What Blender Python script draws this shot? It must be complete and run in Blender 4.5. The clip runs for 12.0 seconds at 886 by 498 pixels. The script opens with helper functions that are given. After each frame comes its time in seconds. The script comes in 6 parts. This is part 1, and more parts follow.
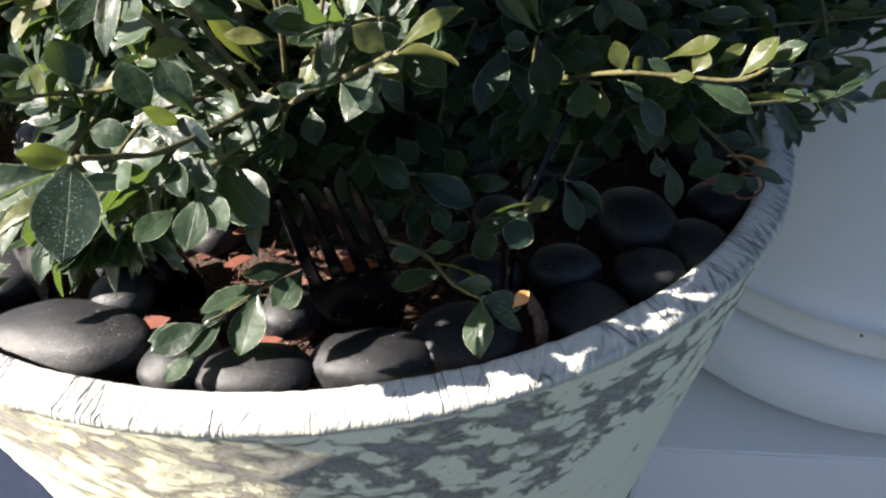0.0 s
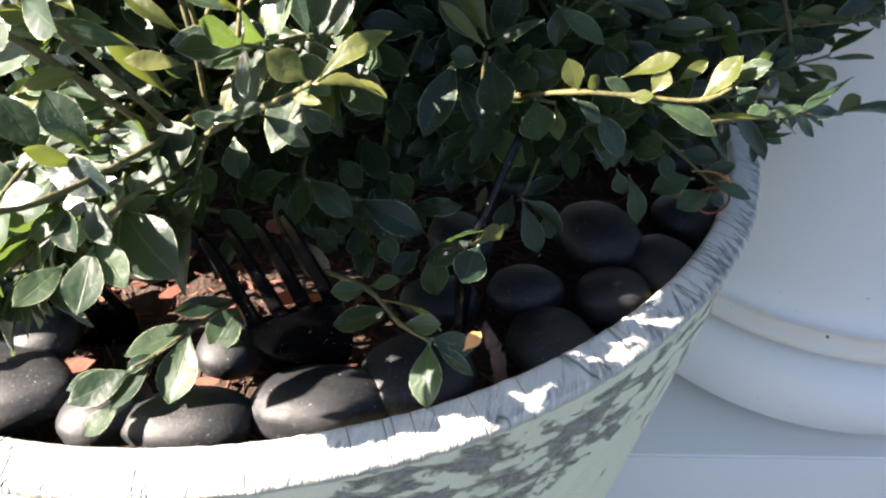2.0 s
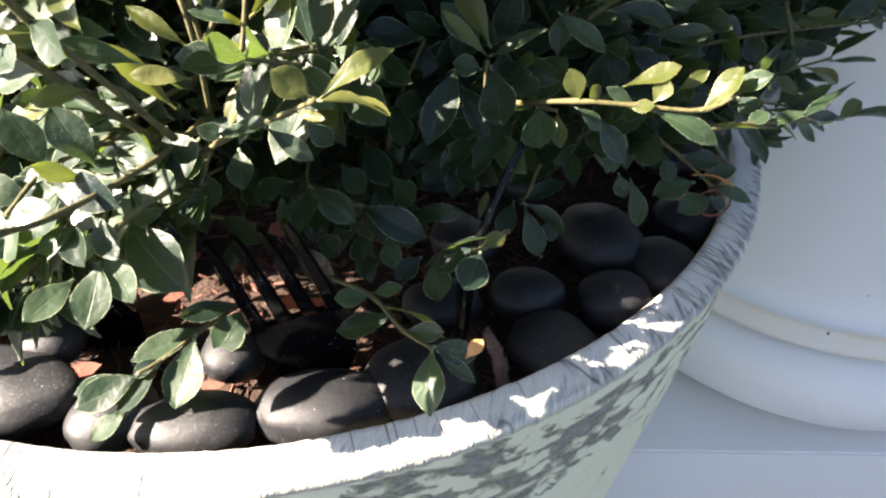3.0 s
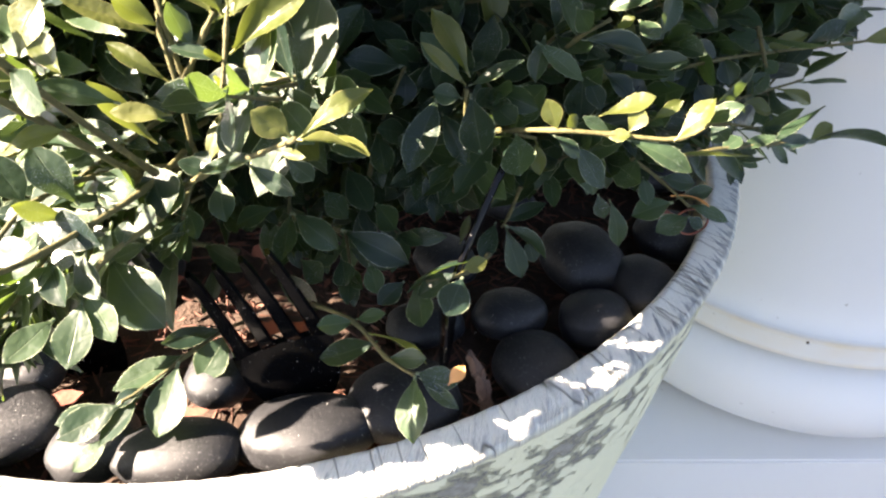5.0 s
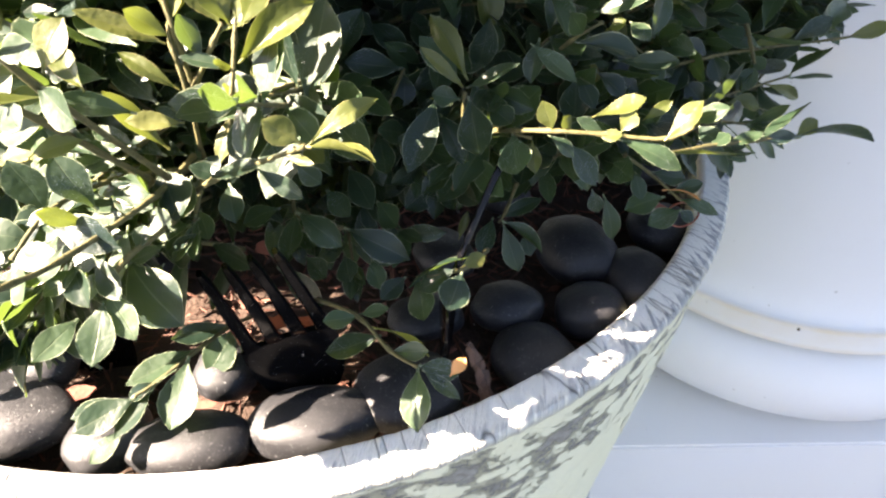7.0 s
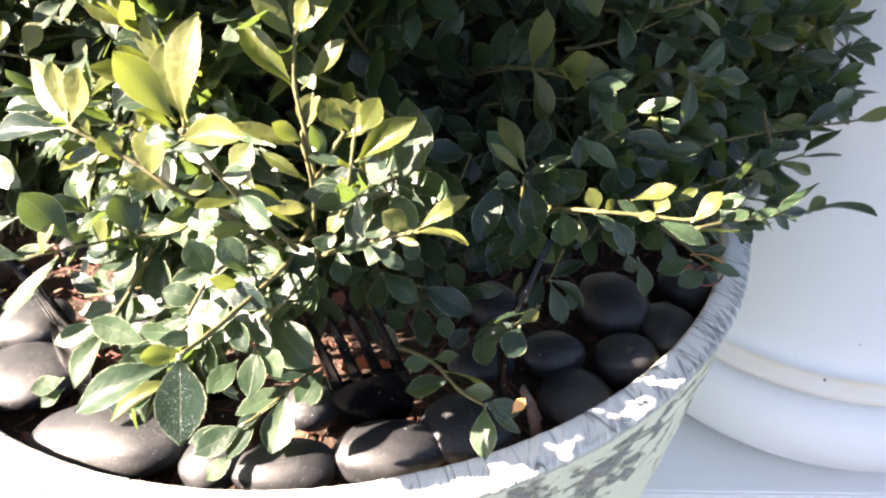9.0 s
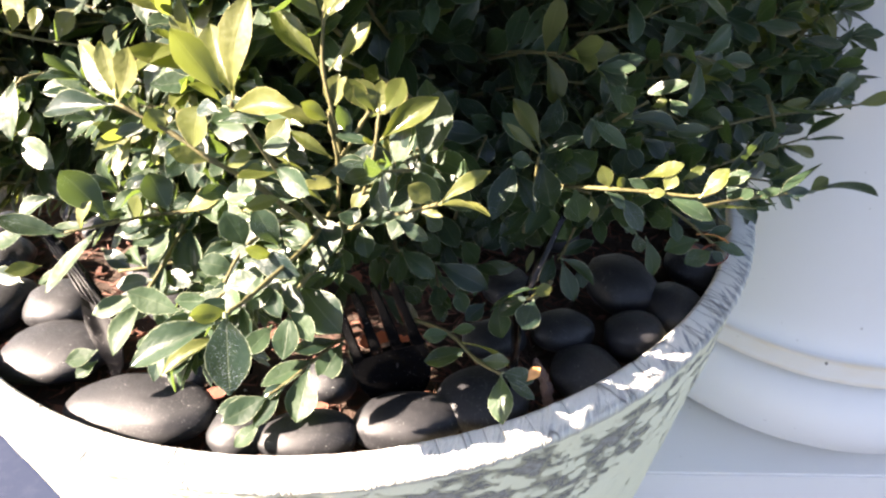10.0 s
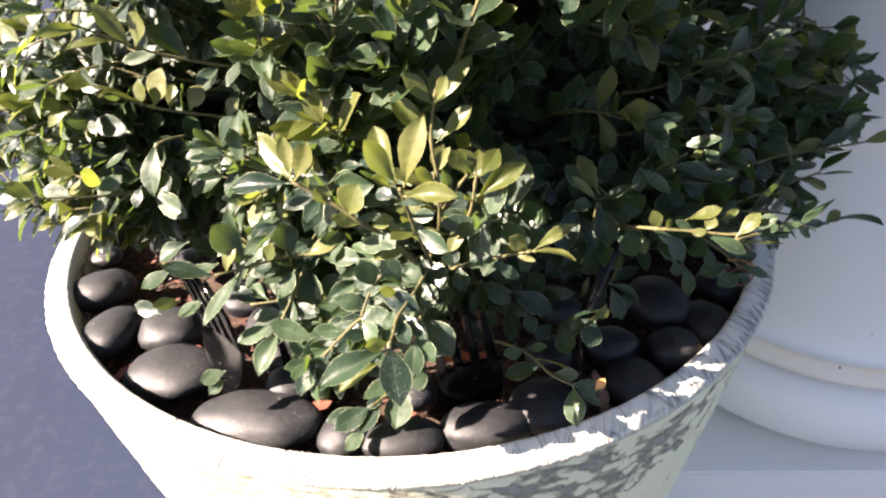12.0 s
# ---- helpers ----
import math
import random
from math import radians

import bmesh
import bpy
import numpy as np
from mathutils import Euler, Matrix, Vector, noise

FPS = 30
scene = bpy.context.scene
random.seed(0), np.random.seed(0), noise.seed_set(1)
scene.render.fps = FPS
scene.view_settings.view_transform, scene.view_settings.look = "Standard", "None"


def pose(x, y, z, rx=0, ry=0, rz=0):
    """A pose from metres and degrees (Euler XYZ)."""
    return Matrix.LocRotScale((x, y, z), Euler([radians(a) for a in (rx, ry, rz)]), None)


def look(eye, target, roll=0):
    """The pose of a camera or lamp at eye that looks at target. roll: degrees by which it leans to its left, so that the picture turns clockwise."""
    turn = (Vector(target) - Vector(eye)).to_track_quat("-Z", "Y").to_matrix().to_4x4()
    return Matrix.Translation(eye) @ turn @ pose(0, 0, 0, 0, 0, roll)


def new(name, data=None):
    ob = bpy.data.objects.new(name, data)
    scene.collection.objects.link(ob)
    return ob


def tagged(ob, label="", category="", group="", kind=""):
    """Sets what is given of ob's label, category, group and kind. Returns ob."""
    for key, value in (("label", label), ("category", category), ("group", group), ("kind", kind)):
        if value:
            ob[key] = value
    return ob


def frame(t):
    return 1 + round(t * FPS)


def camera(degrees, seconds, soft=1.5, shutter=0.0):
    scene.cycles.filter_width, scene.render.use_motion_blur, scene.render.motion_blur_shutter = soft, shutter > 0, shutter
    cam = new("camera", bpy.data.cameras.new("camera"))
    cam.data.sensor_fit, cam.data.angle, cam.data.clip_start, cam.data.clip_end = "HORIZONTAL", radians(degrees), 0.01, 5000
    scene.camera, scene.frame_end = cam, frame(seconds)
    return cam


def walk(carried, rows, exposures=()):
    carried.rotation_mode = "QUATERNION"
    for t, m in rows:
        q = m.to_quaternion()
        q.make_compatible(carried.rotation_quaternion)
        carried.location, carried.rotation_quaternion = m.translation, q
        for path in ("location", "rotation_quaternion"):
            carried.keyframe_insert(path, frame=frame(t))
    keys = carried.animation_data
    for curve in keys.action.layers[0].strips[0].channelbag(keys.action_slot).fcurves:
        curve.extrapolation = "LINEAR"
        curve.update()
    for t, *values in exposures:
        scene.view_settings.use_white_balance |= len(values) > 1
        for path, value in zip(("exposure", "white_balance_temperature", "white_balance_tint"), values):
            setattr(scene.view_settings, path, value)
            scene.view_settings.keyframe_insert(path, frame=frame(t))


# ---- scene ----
from collections import defaultdict

# ------------------------------------------------------------ camera
cam = camera(70.38, 12.0, soft=2.3)
ROWS = [
    (0.0, 0.0607, -0.2896, 0.5221, 2.93, -37.58, -1.06),
    (0.5, 0.0694, -0.2813, 0.5196, 1.71, -38.86, -1.44),
    (1.0, 0.0700, -0.2776, 0.5208, 0.58, -38.88, -0.81),
    (1.5, 0.0690, -0.2751, 0.5198, 0.05, -38.30, -0.65),
    (2.0, 0.0665, -0.2738, 0.5217, -0.21, -38.11, -0.30),
    (2.5, 0.0666, -0.2722, 0.5214, -0.12, -38.30, -0.25),
    (3.0, 0.0663, -0.2725, 0.5253, -0.03, -38.87, -0.46),
    (3.2, 0.0664, -0.2734, 0.5258, -0.04, -38.90, -0.65),
    (4.8, 0.0690, -0.2722, 0.5283, -0.76, -37.32, -0.34),
    (5.0, 0.0674, -0.2710, 0.5298, -1.64, -38.21, -0.03),
    (5.5, 0.0689, -0.2701, 0.5337, -1.98, -38.40, -0.15),
    (6.0, 0.0719, -0.2706, 0.5347, -3.44, -38.45, 0.47),
    (6.5, 0.0685, -0.2731, 0.5321, -2.42, -38.86, -0.13),
    (6.7, 0.0672, -0.2735, 0.5330, -2.44, -39.15, -0.21),
    (8.3, 0.0620, -0.2862, 0.5430, 0.41, -37.67, -1.35),
    (8.5, 0.0597, -0.2888, 0.5458, 0.38, -37.09, -1.45),
    (9.0, 0.0546, -0.2958, 0.5583, 0.67, -35.39, -1.16),
    (9.5, 0.0538, -0.2999, 0.5620, 1.14, -34.52, -1.23),
    (10.0, 0.0499, -0.3053, 0.5589, 0.90, -35.98, -1.34),
    (10.5, 0.0483, -0.3060, 0.5623, 0.94, -36.85, -1.79),
    (11.0, 0.0406, -0.3103, 0.5661, 1.12, -36.74, -2.65),
    (11.5, 0.0375, -0.3219, 0.5789, 1.27, -36.09, -2.54),
    (12.0, 0.0249, -0.3303, 0.5887, 1.40, -35.22, -2.76),
]
EXPOSURES = [(0.0, 2.2, 6600, 15), (0.5, 2.70, 6850, 16), (1.5, 3.0, 6900, 17), (3.2, 3.16, 7250, 18), (5.5, 3.79, 7750, 20), (9.0, 3.86, 7550, 22), (10.5, 3.40, 7500, 23), (12.0, 3.05, 7400, 24)]
walk(cam, [(t, pose(x, y, z, 90 + pitch, 0, yaw) @ pose(0, 0, 0, 0, 0, roll)) for t, x, y, z, yaw, pitch, roll in ROWS],
     EXPOSURES)

# ------------------------------------------------------------ daylight
SUN_FROM = Vector((-0.9826, -0.1857, 0.0)).normalized()
SUN_HEIGHT = radians(35)
world = bpy.data.worlds.new("sky")
scene.world = world
world.use_nodes = True
sky = world.node_tree.nodes.new("ShaderNodeTexSky")
sky.sky_type, sky.sun_disc = "NISHITA", False
sky.air_density, sky.dust_density = 0.8, 0.6
sky.sun_elevation, sky.sun_rotation = SUN_HEIGHT, math.atan2(SUN_FROM.x, SUN_FROM.y)
background = world.node_tree.nodes["Background"]
background.inputs["Strength"].default_value = 0.040
world.node_tree.links.new(sky.outputs["Color"], background.inputs["Color"])
sun_data = bpy.data.lights.new("sun", "SUN")
sun_data.energy, sun_data.angle, sun_data.color = 5.0, radians(0.55), (1.0, 0.94, 0.84)
sun_way = SUN_FROM * math.cos(SUN_HEIGHT) + Vector((0, 0, math.sin(SUN_HEIGHT)))
sun = new("sun", sun_data)
sun.matrix_world = look(sun_way * 10, (0, 0, 0))


# ------------------------------------------------------------ materials
class Nodes:
    """A small helper for building one node material."""

    def __init__(self, name):
        self.mat = bpy.data.materials.new(name)
        self.mat.use_nodes = True
        self.tree = self.mat.node_tree
        self.bsdf = self.tree.nodes["Principled BSDF"]
        self.out = self.tree.nodes["Material Output"]

    def add(self, kind, **values):
        node = self.tree.nodes.new("ShaderNode" + kind)
        for key, value in values.items():
            node.inputs[key.replace("_", " ")].default_value = value
        return node

    def link(self, a, b):
        self.tree.links.new(a, b)

    def coords(self, which="Object"):
        return self.add("TexCoord").outputs[which]

    def noise(self, vector, scale, detail=4.0, rough=0.55, distortion=0.0):
        n = self.add("TexNoise", Scale=scale, Detail=detail, Roughness=rough, Distortion=distortion)
        self.link(vector, n.inputs["Vector"])
        return n.outputs["Fac"]

    def stretch(self, vector, scale):
        m = self.add("Mapping", Scale=scale)
        self.link(vector, m.inputs["Vector"])
        return m.outputs["Vector"]

    def ramp(self, fac, *stops):
        r = self.add("ValToRGB")
        e = r.color_ramp.elements
        while len(e) < len(stops):
            e.new(0.5)
        for el, (at, colour) in zip(e, stops):
            el.position = at
            el.color = (*colour, 1) if isinstance(colour, tuple) else (colour, colour, colour, 1)
        self.link(fac, r.inputs["Fac"])
        return r.outputs["Color"]

    def mix(self, fac, a, b, blend="MIX"):
        m = self.tree.nodes.new("ShaderNodeMix")
        m.data_type, m.blend_type = "RGBA", blend
        for socket, value in ((m.inputs[0], fac), (m.inputs[6], a), (m.inputs[7], b)):
            if isinstance(value, (int, float)):
                socket.default_value = value
            elif isinstance(value, tuple):
                socket.default_value = (*value, 1)
            else:
                self.link(value, socket)
        return m.outputs[2]

    def math(self, op, a, b=0.0):
        m = self.tree.nodes.new("ShaderNodeMath")
        m.operation = op
        for socket, value in zip(m.inputs, (a, b)):
            if isinstance(value, (int, float)):
                socket.default_value = value
            else:
                self.link(value, socket)
        return m.outputs[0]

    def bump(self, height, strength, distance):
        b = self.add("Bump", Strength=strength, Distance=distance)
        self.link(height, b.inputs["Height"])
        self.link(b.outputs["Normal"], self.bsdf.inputs["Normal"])
        return b

    def colour(self, socket):
        self.link(socket, self.bsdf.inputs["Base Color"])

    def rough(self, value):
        if isinstance(value, (int, float)):
            self.bsdf.inputs["Roughness"].default_value = value
        else:
            self.link(value, self.bsdf.inputs["Roughness"])


def leaf_material(name, deep, light, rim, through_colour, share, chalky, single):
    """Boxwood leaf: waxy skin, paler margin and midrib, chalky specks, light shining through."""
    n = Nodes(name)
    if single:
        rnd = n.add("ObjectInfo").outputs["Random"]
    else:
        rnd = n.add("NewGeometry").outputs["Random Per Island"]
    uv = n.add("SeparateXYZ")
    n.link(n.coords("UV"), uv.inputs[0])
    across = n.math("ABSOLUTE", n.math("SUBTRACT", n.math("MULTIPLY", uv.outputs["X"], 2.0), 1.0))
    where = n.add("NewGeometry").outputs["Position"]
    cloud = n.noise(where, 130.0, 3)
    base = n.mix(n.math("POWER", rnd, 1.4), deep, light)
    base = n.mix(n.math("MULTIPLY", cloud, 0.25), base, light)
    rib = n.ramp(across, (0.0, 1.0), (0.06, 0.0))
    base = n.mix(n.math("MULTIPLY", rib, 0.12), base, rim)
    margin = n.ramp(across, (0.935, 0.0), (0.985, 1.0))
    dashes = n.ramp(n.noise(where, 750.0, 2, 0.6), (0.40, 0.15), (0.56, 1.0))
    base = n.mix(n.math("MULTIPLY", n.math("MULTIPLY", margin, dashes), 0.9), base, rim)
    specks = n.ramp(n.noise(where, 3400.0, 3, 0.75), (0.59, 0.0), (0.66, 1.0))
    patch = n.ramp(n.noise(where, 75.0, 3), (0.52, 0.0), (0.68, 1.0))
    patch = n.math("MAXIMUM", patch, n.math("MULTIPLY", n.ramp(across, (0.84, 0.0), (0.98, 1.0)), 0.8))
    chalk = n.math("MULTIPLY", n.math("MULTIPLY", specks, patch), chalky)
    base = n.mix(chalk, base, (0.56, 0.62, 0.63))
    n.colour(base)
    n.rough(n.ramp(n.math("ADD", n.math("MULTIPLY", cloud, 0.4), n.math("MULTIPLY", rnd, 0.6)), (0.2, 0.36), (0.8, 0.56)))
    n.bsdf.inputs["Specular IOR Level"].default_value = 0.26
    n.bsdf.inputs["Coat Weight"].default_value = 0.22
    n.bsdf.inputs["Coat Roughness"].default_value = 0.14
    pores, wave = n.noise(where, 900.0, 3), n.noise(where, 260.0, 2)
    height = n.math("ADD", n.math("MULTIPLY", pores, 0.20), n.math("ADD", n.math("MULTIPLY", rib, -0.10), n.math("MULTIPLY", wave, 0.7)))
    n.bump(height, 0.8, 0.0007)
    trans = n.add("BsdfTranslucent")
    n.link(n.mix(0.5, base, through_colour), trans.inputs["Color"])
    both = n.add("MixShader", Fac=share)
    n.link(n.bsdf.outputs[0], both.inputs[1])
    n.link(trans.outputs[0], both.inputs[2])
    n.link(both.outputs[0], n.out.inputs["Surface"])
    return n.mat


OLD = ((0.0052, 0.0155, 0.0145), (0.032, 0.060, 0.027), (0.36, 0.40, 0.24), (0.22, 0.34, 0.04), 0.27, 0.6)
YOUNG = ((0.048, 0.064, 0.015), (0.100, 0.108, 0.030), (0.34, 0.30, 0.12), (0.34, 0.43, 0.05), 0.34, 0.15)
M_LEAF = leaf_material("boxwood_leaf", *OLD, True)
M_LEAF_YOUNG = leaf_material("boxwood_leaf_young", *YOUNG, True)
M_FOLIAGE = leaf_material("boxwood_foliage", *OLD, False)
M_FOLIAGE_YOUNG = leaf_material("boxwood_foliage_young", *YOUNG, False)


def bark_material(name, dark, pale, scale):
    n = Nodes(name)
    where = n.add("NewGeometry").outputs["Position"]
    grain = n.noise(where, scale, 5, 0.7)
    n.colour(n.ramp(grain, (0.3, dark), (0.7, pale)))
    n.rough(0.75)
    n.bump(grain, 0.6, 0.0008)
    return n.mat


M_TWIG = bark_material("green_twig", (0.042, 0.044, 0.013), (0.125, 0.104, 0.034), 520.0)
M_WOOD = bark_material("grey_brown_bark", (0.07, 0.05, 0.03), (0.24, 0.19, 0.12), 240.0)


def pot_material():
    """Cream limewash over grey clay, worn through in flakes below the lip; the lip itself combed across."""
    n = Nodes("limewashed_clay")
    where = n.coords("Object")
    sep = n.add("SeparateXYZ")
    n.link(where, sep.inputs[0])
    x, y, z = sep.outputs["X"], sep.outputs["Y"], sep.outputs["Z"]
    angle = n.math("ARCTAN2", y, x)
    radius = n.math("SQRT", n.math("ADD", n.math("MULTIPLY", x, x), n.math("MULTIPLY", y, y)))

    def vector(a, b, c=0.0):
        v = n.add("CombineXYZ")
        for socket, value in zip(v.inputs, (a, b, c)):
            if isinstance(value, (int, float)):
                socket.default_value = value
            else:
                n.link(value, socket)
        return v.outputs[0]

    wash = n.noise(where, 18.0, 4)
    fine = n.noise(where, 260.0, 5, 0.7)
    cream = n.mix(wash, (0.81, 0.76, 0.48), (0.89, 0.85, 0.59))
    cream = n.mix(n.math("MULTIPLY", fine, 0.22), cream, (0.55, 0.56, 0.50))
    # flakes on the wall, longer round the pot than up it
    along = n.math("MULTIPLY", angle, 0.195)
    warp = n.add("TexNoise", Scale=55.0, Detail=3.0)
    n.link(where, warp.inputs["Vector"])
    shift = n.add("SeparateXYZ")
    n.link(warp.outputs["Color"], shift.inputs[0])
    u = n.math("ADD", along, n.math("MULTIPLY", n.math("SUBTRACT", shift.outputs["X"], 0.5), 0.012))
    v = n.math("ADD", z, n.math("MULTIPLY", n.math("SUBTRACT", shift.outputs["Y"], 0.5), 0.012))
    flat = vector(n.math("ADD", u, n.math("MULTIPLY", v, 0.45)), n.math("MULTIPLY", v, 1.35))
    scales = n.add("TexVoronoi", Scale=105.0)
    n.link(flat, scales.inputs["Vector"])
    flake = n.math("ADD", n.math("MULTIPLY", n.noise(flat, 88.0, 9, 0.82, 0.2), 0.80), n.math("MULTIPLY", scales.outputs["Distance"], 0.26))
    patch = n.noise(vector(along, n.math("MULTIPLY", z, 1.3), 3.0), 17.0, 3)
    band = n.ramp(z, (0.27, 0.0), (0.330, 0.22), (0.350, 0.50), (0.368, 0.92), (0.389, 1.0), (0.3940, 0.55), (0.3950, 0.0))
    level = n.math("ADD", flake, n.math("ADD", n.math("MULTIPLY", band, 0.215), n.math("MULTIPLY", n.math("SUBTRACT", patch, 0.5), 0.62)))
    worn = n.ramp(level, (0.748, 0.0), (0.768, 1.0))
    rim_of_flake = n.ramp(level, (0.700, 0.0), (0.746, 1.0), (0.770, 0.0))
    grit = n.noise(where, 420.0, 6, 0.8)
    grey = n.ramp(grit, (0.30, (0.09, 0.08, 0.065)), (0.44, (0.23, 0.205, 0.175)), (0.58, (0.36, 0.34, 0.30)), (0.74, (0.64, 0.61, 0.54)))
    base = n.mix(n.math("MULTIPLY", worn, 0.86), cream, grey)
    # combed lip: short dark strokes across the rim, denser at its outer edge
    lip = n.ramp(z, (0.3945, 0.0), (0.3958, 1.0))
    comb = n.noise(vector(n.math("ADD", n.math("MULTIPLY", angle, 74.0), n.math("MULTIPLY", radius, 240.0)), n.math("MULTIPLY", radius, 70.0)), 1.0, 5, 0.7)
    outer = n.ramp(radius, (0.1915, 0.0), (0.1965, 0.55), (0.2000, 1.0))
    zone = n.ramp(n.noise(vector(n.math("MULTIPLY", angle, 2.2), 0.0, 6.0), 1.0, 2), (0.35, 0.45), (0.6, 1.0))
    stroke = n.ramp(n.math("ADD", comb, n.math("MULTIPLY", n.math("SUBTRACT", outer, 0.5), 0.20)), (0.52, 0.0), (0.60, 1.0))
    stroke = n.math("MULTIPLY", n.math("MULTIPLY", stroke, lip), n.math("MULTIPLY", zone, 0.9))
    # lip in whiter paint, with the blue of sky light mixed into the colour
    base = n.mix(n.math("MULTIPLY", lip, 0.75), base, n.mix(fine, (0.72, 0.74, 0.76), (0.82, 0.83, 0.83)))
    base = n.mix(stroke, base, (0.20, 0.225, 0.25))
    # hairline cracks across the lip
    line = n.noise(vector(n.math("MULTIPLY", angle, 9.0), n.math("MULTIPLY", radius, 5.0), 9.0), 1.0, 3, 0.5)
    crack = n.math("MULTIPLY", n.ramp(n.math("ABSOLUTE", n.math("SUBTRACT", line, 0.5)), (0.0, 1.0), (0.005, 0.0)), lip)
    base = n.mix(n.math("MULTIPLY", crack, 0.8), base, (0.16, 0.15, 0.135))
    n.colour(base)
    n.rough(n.ramp(fine, (0.3, 0.62), (0.7, 0.85)))
    relief = n.math("ADD", n.math("MULTIPLY", n.math("SUBTRACT", rim_of_flake, worn), 1.1), n.math("ADD", n.math("MULTIPLY", fine, 0.5), n.math("MULTIPLY", n.math("MULTIPLY", grit, worn), 0.9)))
    relief = n.math("ADD", relief, n.math("MULTIPLY", n.math("MULTIPLY", comb, lip), 4.5))
    relief = n.math("SUBTRACT", relief, n.math("MULTIPLY", crack, 1.5))
    n.bump(relief, 0.9, 0.0014)
    return n.mat


M_POT = pot_material()


def column_material():
    """White gloss paint with faint dirt, bluish shade painted in, and a warm line of grime in the mouldings."""
    n = Nodes("white_column_paint")
    where = n.coords("Object")
    cloud = n.noise(where, 9.0, 5)
    speck = n.ramp(n.noise(where, 210.0, 2, 0.6), (0.755, 0.0), (0.78, 1.0))
    base = n.mix(cloud, (0.71, 0.695, 0.655), (0.76, 0.745, 0.705))
    # cloudy blue tint: the column's bluish shading put into its colour
    mottle = n.ramp(n.noise(n.stretch(where, (1.0, 1.0, 2.2)), 7.0, 3, 0.5), (0.25, 0.0), (0.78, 1.0))
    base = n.mix(n.math("MULTIPLY", mottle, 0.14), base, (0.66, 0.73, 0.84))
    worn = n.ramp(n.noise(where, 22.0, 5, 0.65), (0.58, 0.0), (0.76, 1.0))
    base = n.mix(n.math("MULTIPLY", worn, 0.12), base, (0.60, 0.56, 0.50))
    base = n.mix(n.math("MULTIPLY", speck, 0.5), base, (0.32, 0.28, 0.22))
    grime_shade = n.add("Attribute")
    grime_shade.attribute_name = "grime_shade"
    stain = n.math("MULTIPLY", grime_shade.outputs["Fac"], n.ramp(n.noise(where, 28.0, 3), (0.25, 0.35), (0.65, 1.0)))
    base = n.mix(stain, base, (0.70, 0.58, 0.40))
    n.colour(base)
    n.rough(n.ramp(cloud, (0.3, 0.38), (0.7, 0.5)))
    n.bump(n.noise(where, 160.0, 3), 0.08, 0.0008)
    return n.mat


M_COLUMN = column_material()


def floor_material():
    n = Nodes("slate_blue_porch_floor")
    where = n.coords("Object")
    big, small = n.noise(where, 2.5, 5), n.noise(where, 55.0, 5, 0.65)
    base = n.mix(big, (0.008, 0.013, 0.028), (0.014, 0.021, 0.042))
    base = n.mix(n.math("MULTIPLY", n.ramp(small, (0.5, 0.0), (0.75, 1.0)), 0.3), base, (0.045, 0.052, 0.075))
    n.colour(base)
    n.rough(n.ramp(small, (0.3, 0.75), (0.7, 0.9)))
    n.bsdf.inputs["Specular IOR Level"].default_value = 0.12
    n.bump(small, 0.2, 0.0015)
    return n.mat


M_FLOOR = floor_material()


def pebble_material():
    """Waxed black river pebble with pale dust and pitted skin."""
    n = Nodes("polished_black_pebble")
    where = n.add("NewGeometry").outputs["Position"]
    rnd = n.add("ObjectInfo").outputs["Random"]
    cloud, pits = n.noise(where, 60.0, 4), n.noise(where, 1300.0, 4, 0.75)
    base = n.mix(rnd, (0.0030, 0.0036, 0.0048), (0.008, 0.009, 0.011))
    mottle = n.ramp(n.noise(where, 150.0, 5, 0.7), (0.35, 0.1), (0.70, 1.0))
    base = n.mix(n.math("MULTIPLY", n.math("ADD", n.math("MULTIPLY", cloud, 0.4), n.math("MULTIPLY", mottle, 0.6)), 0.75), base, (0.030, 0.030, 0.032))
    dust = n.ramp(n.noise(where, 1150.0, 3, 0.8), (0.60, 0.0), (0.70, 1.0))
    dusty = n.ramp(n.noise(where, 38.0, 2), (0.35, 0.15), (0.65, 1.0))
    base = n.mix(n.math("MULTIPLY", n.math("MULTIPLY", dust, dusty), 0.52), base, (0.27, 0.27, 0.275))
    chalk = n.ramp(n.noise(where, 820.0, 2, 0.5), (0.745, 0.0), (0.765, 1.0))
    base = n.mix(n.math("MULTIPLY", chalk, 0.7), base, (0.55, 0.54, 0.52))
    n.colour(base)
    n.rough(n.ramp(pits, (0.35, 0.42), (0.7, 0.60)))
    n.bsdf.inputs["Specular IOR Level"].default_value = 0.40
    scratch = n.noise(where, 260.0, 4, 0.7)
    n.bump(n.math("ADD", pits, n.math("MULTIPLY", scratch, 0.4)), 0.40, 0.0005)
    return n.mat


M_PEBBLE = pebble_material()


def plain_grain(name, a, b, scale, rough, bump=0.3, distance=0.0006, spec=0.5):
    n = Nodes(name)
    where = n.add("NewGeometry").outputs["Position"]
    rnd = n.add("NewGeometry").outputs["Random Per Island"]
    grain = n.noise(where, scale, 5, 0.65)
    n.colour(n.mix(n.math("MULTIPLY", n.math("ADD", grain, rnd), 0.5), a, b))
    n.rough(rough)
    n.bsdf.inputs["Specular IOR Level"].default_value = spec
    n.bump(grain, bump, distance)
    return n.mat


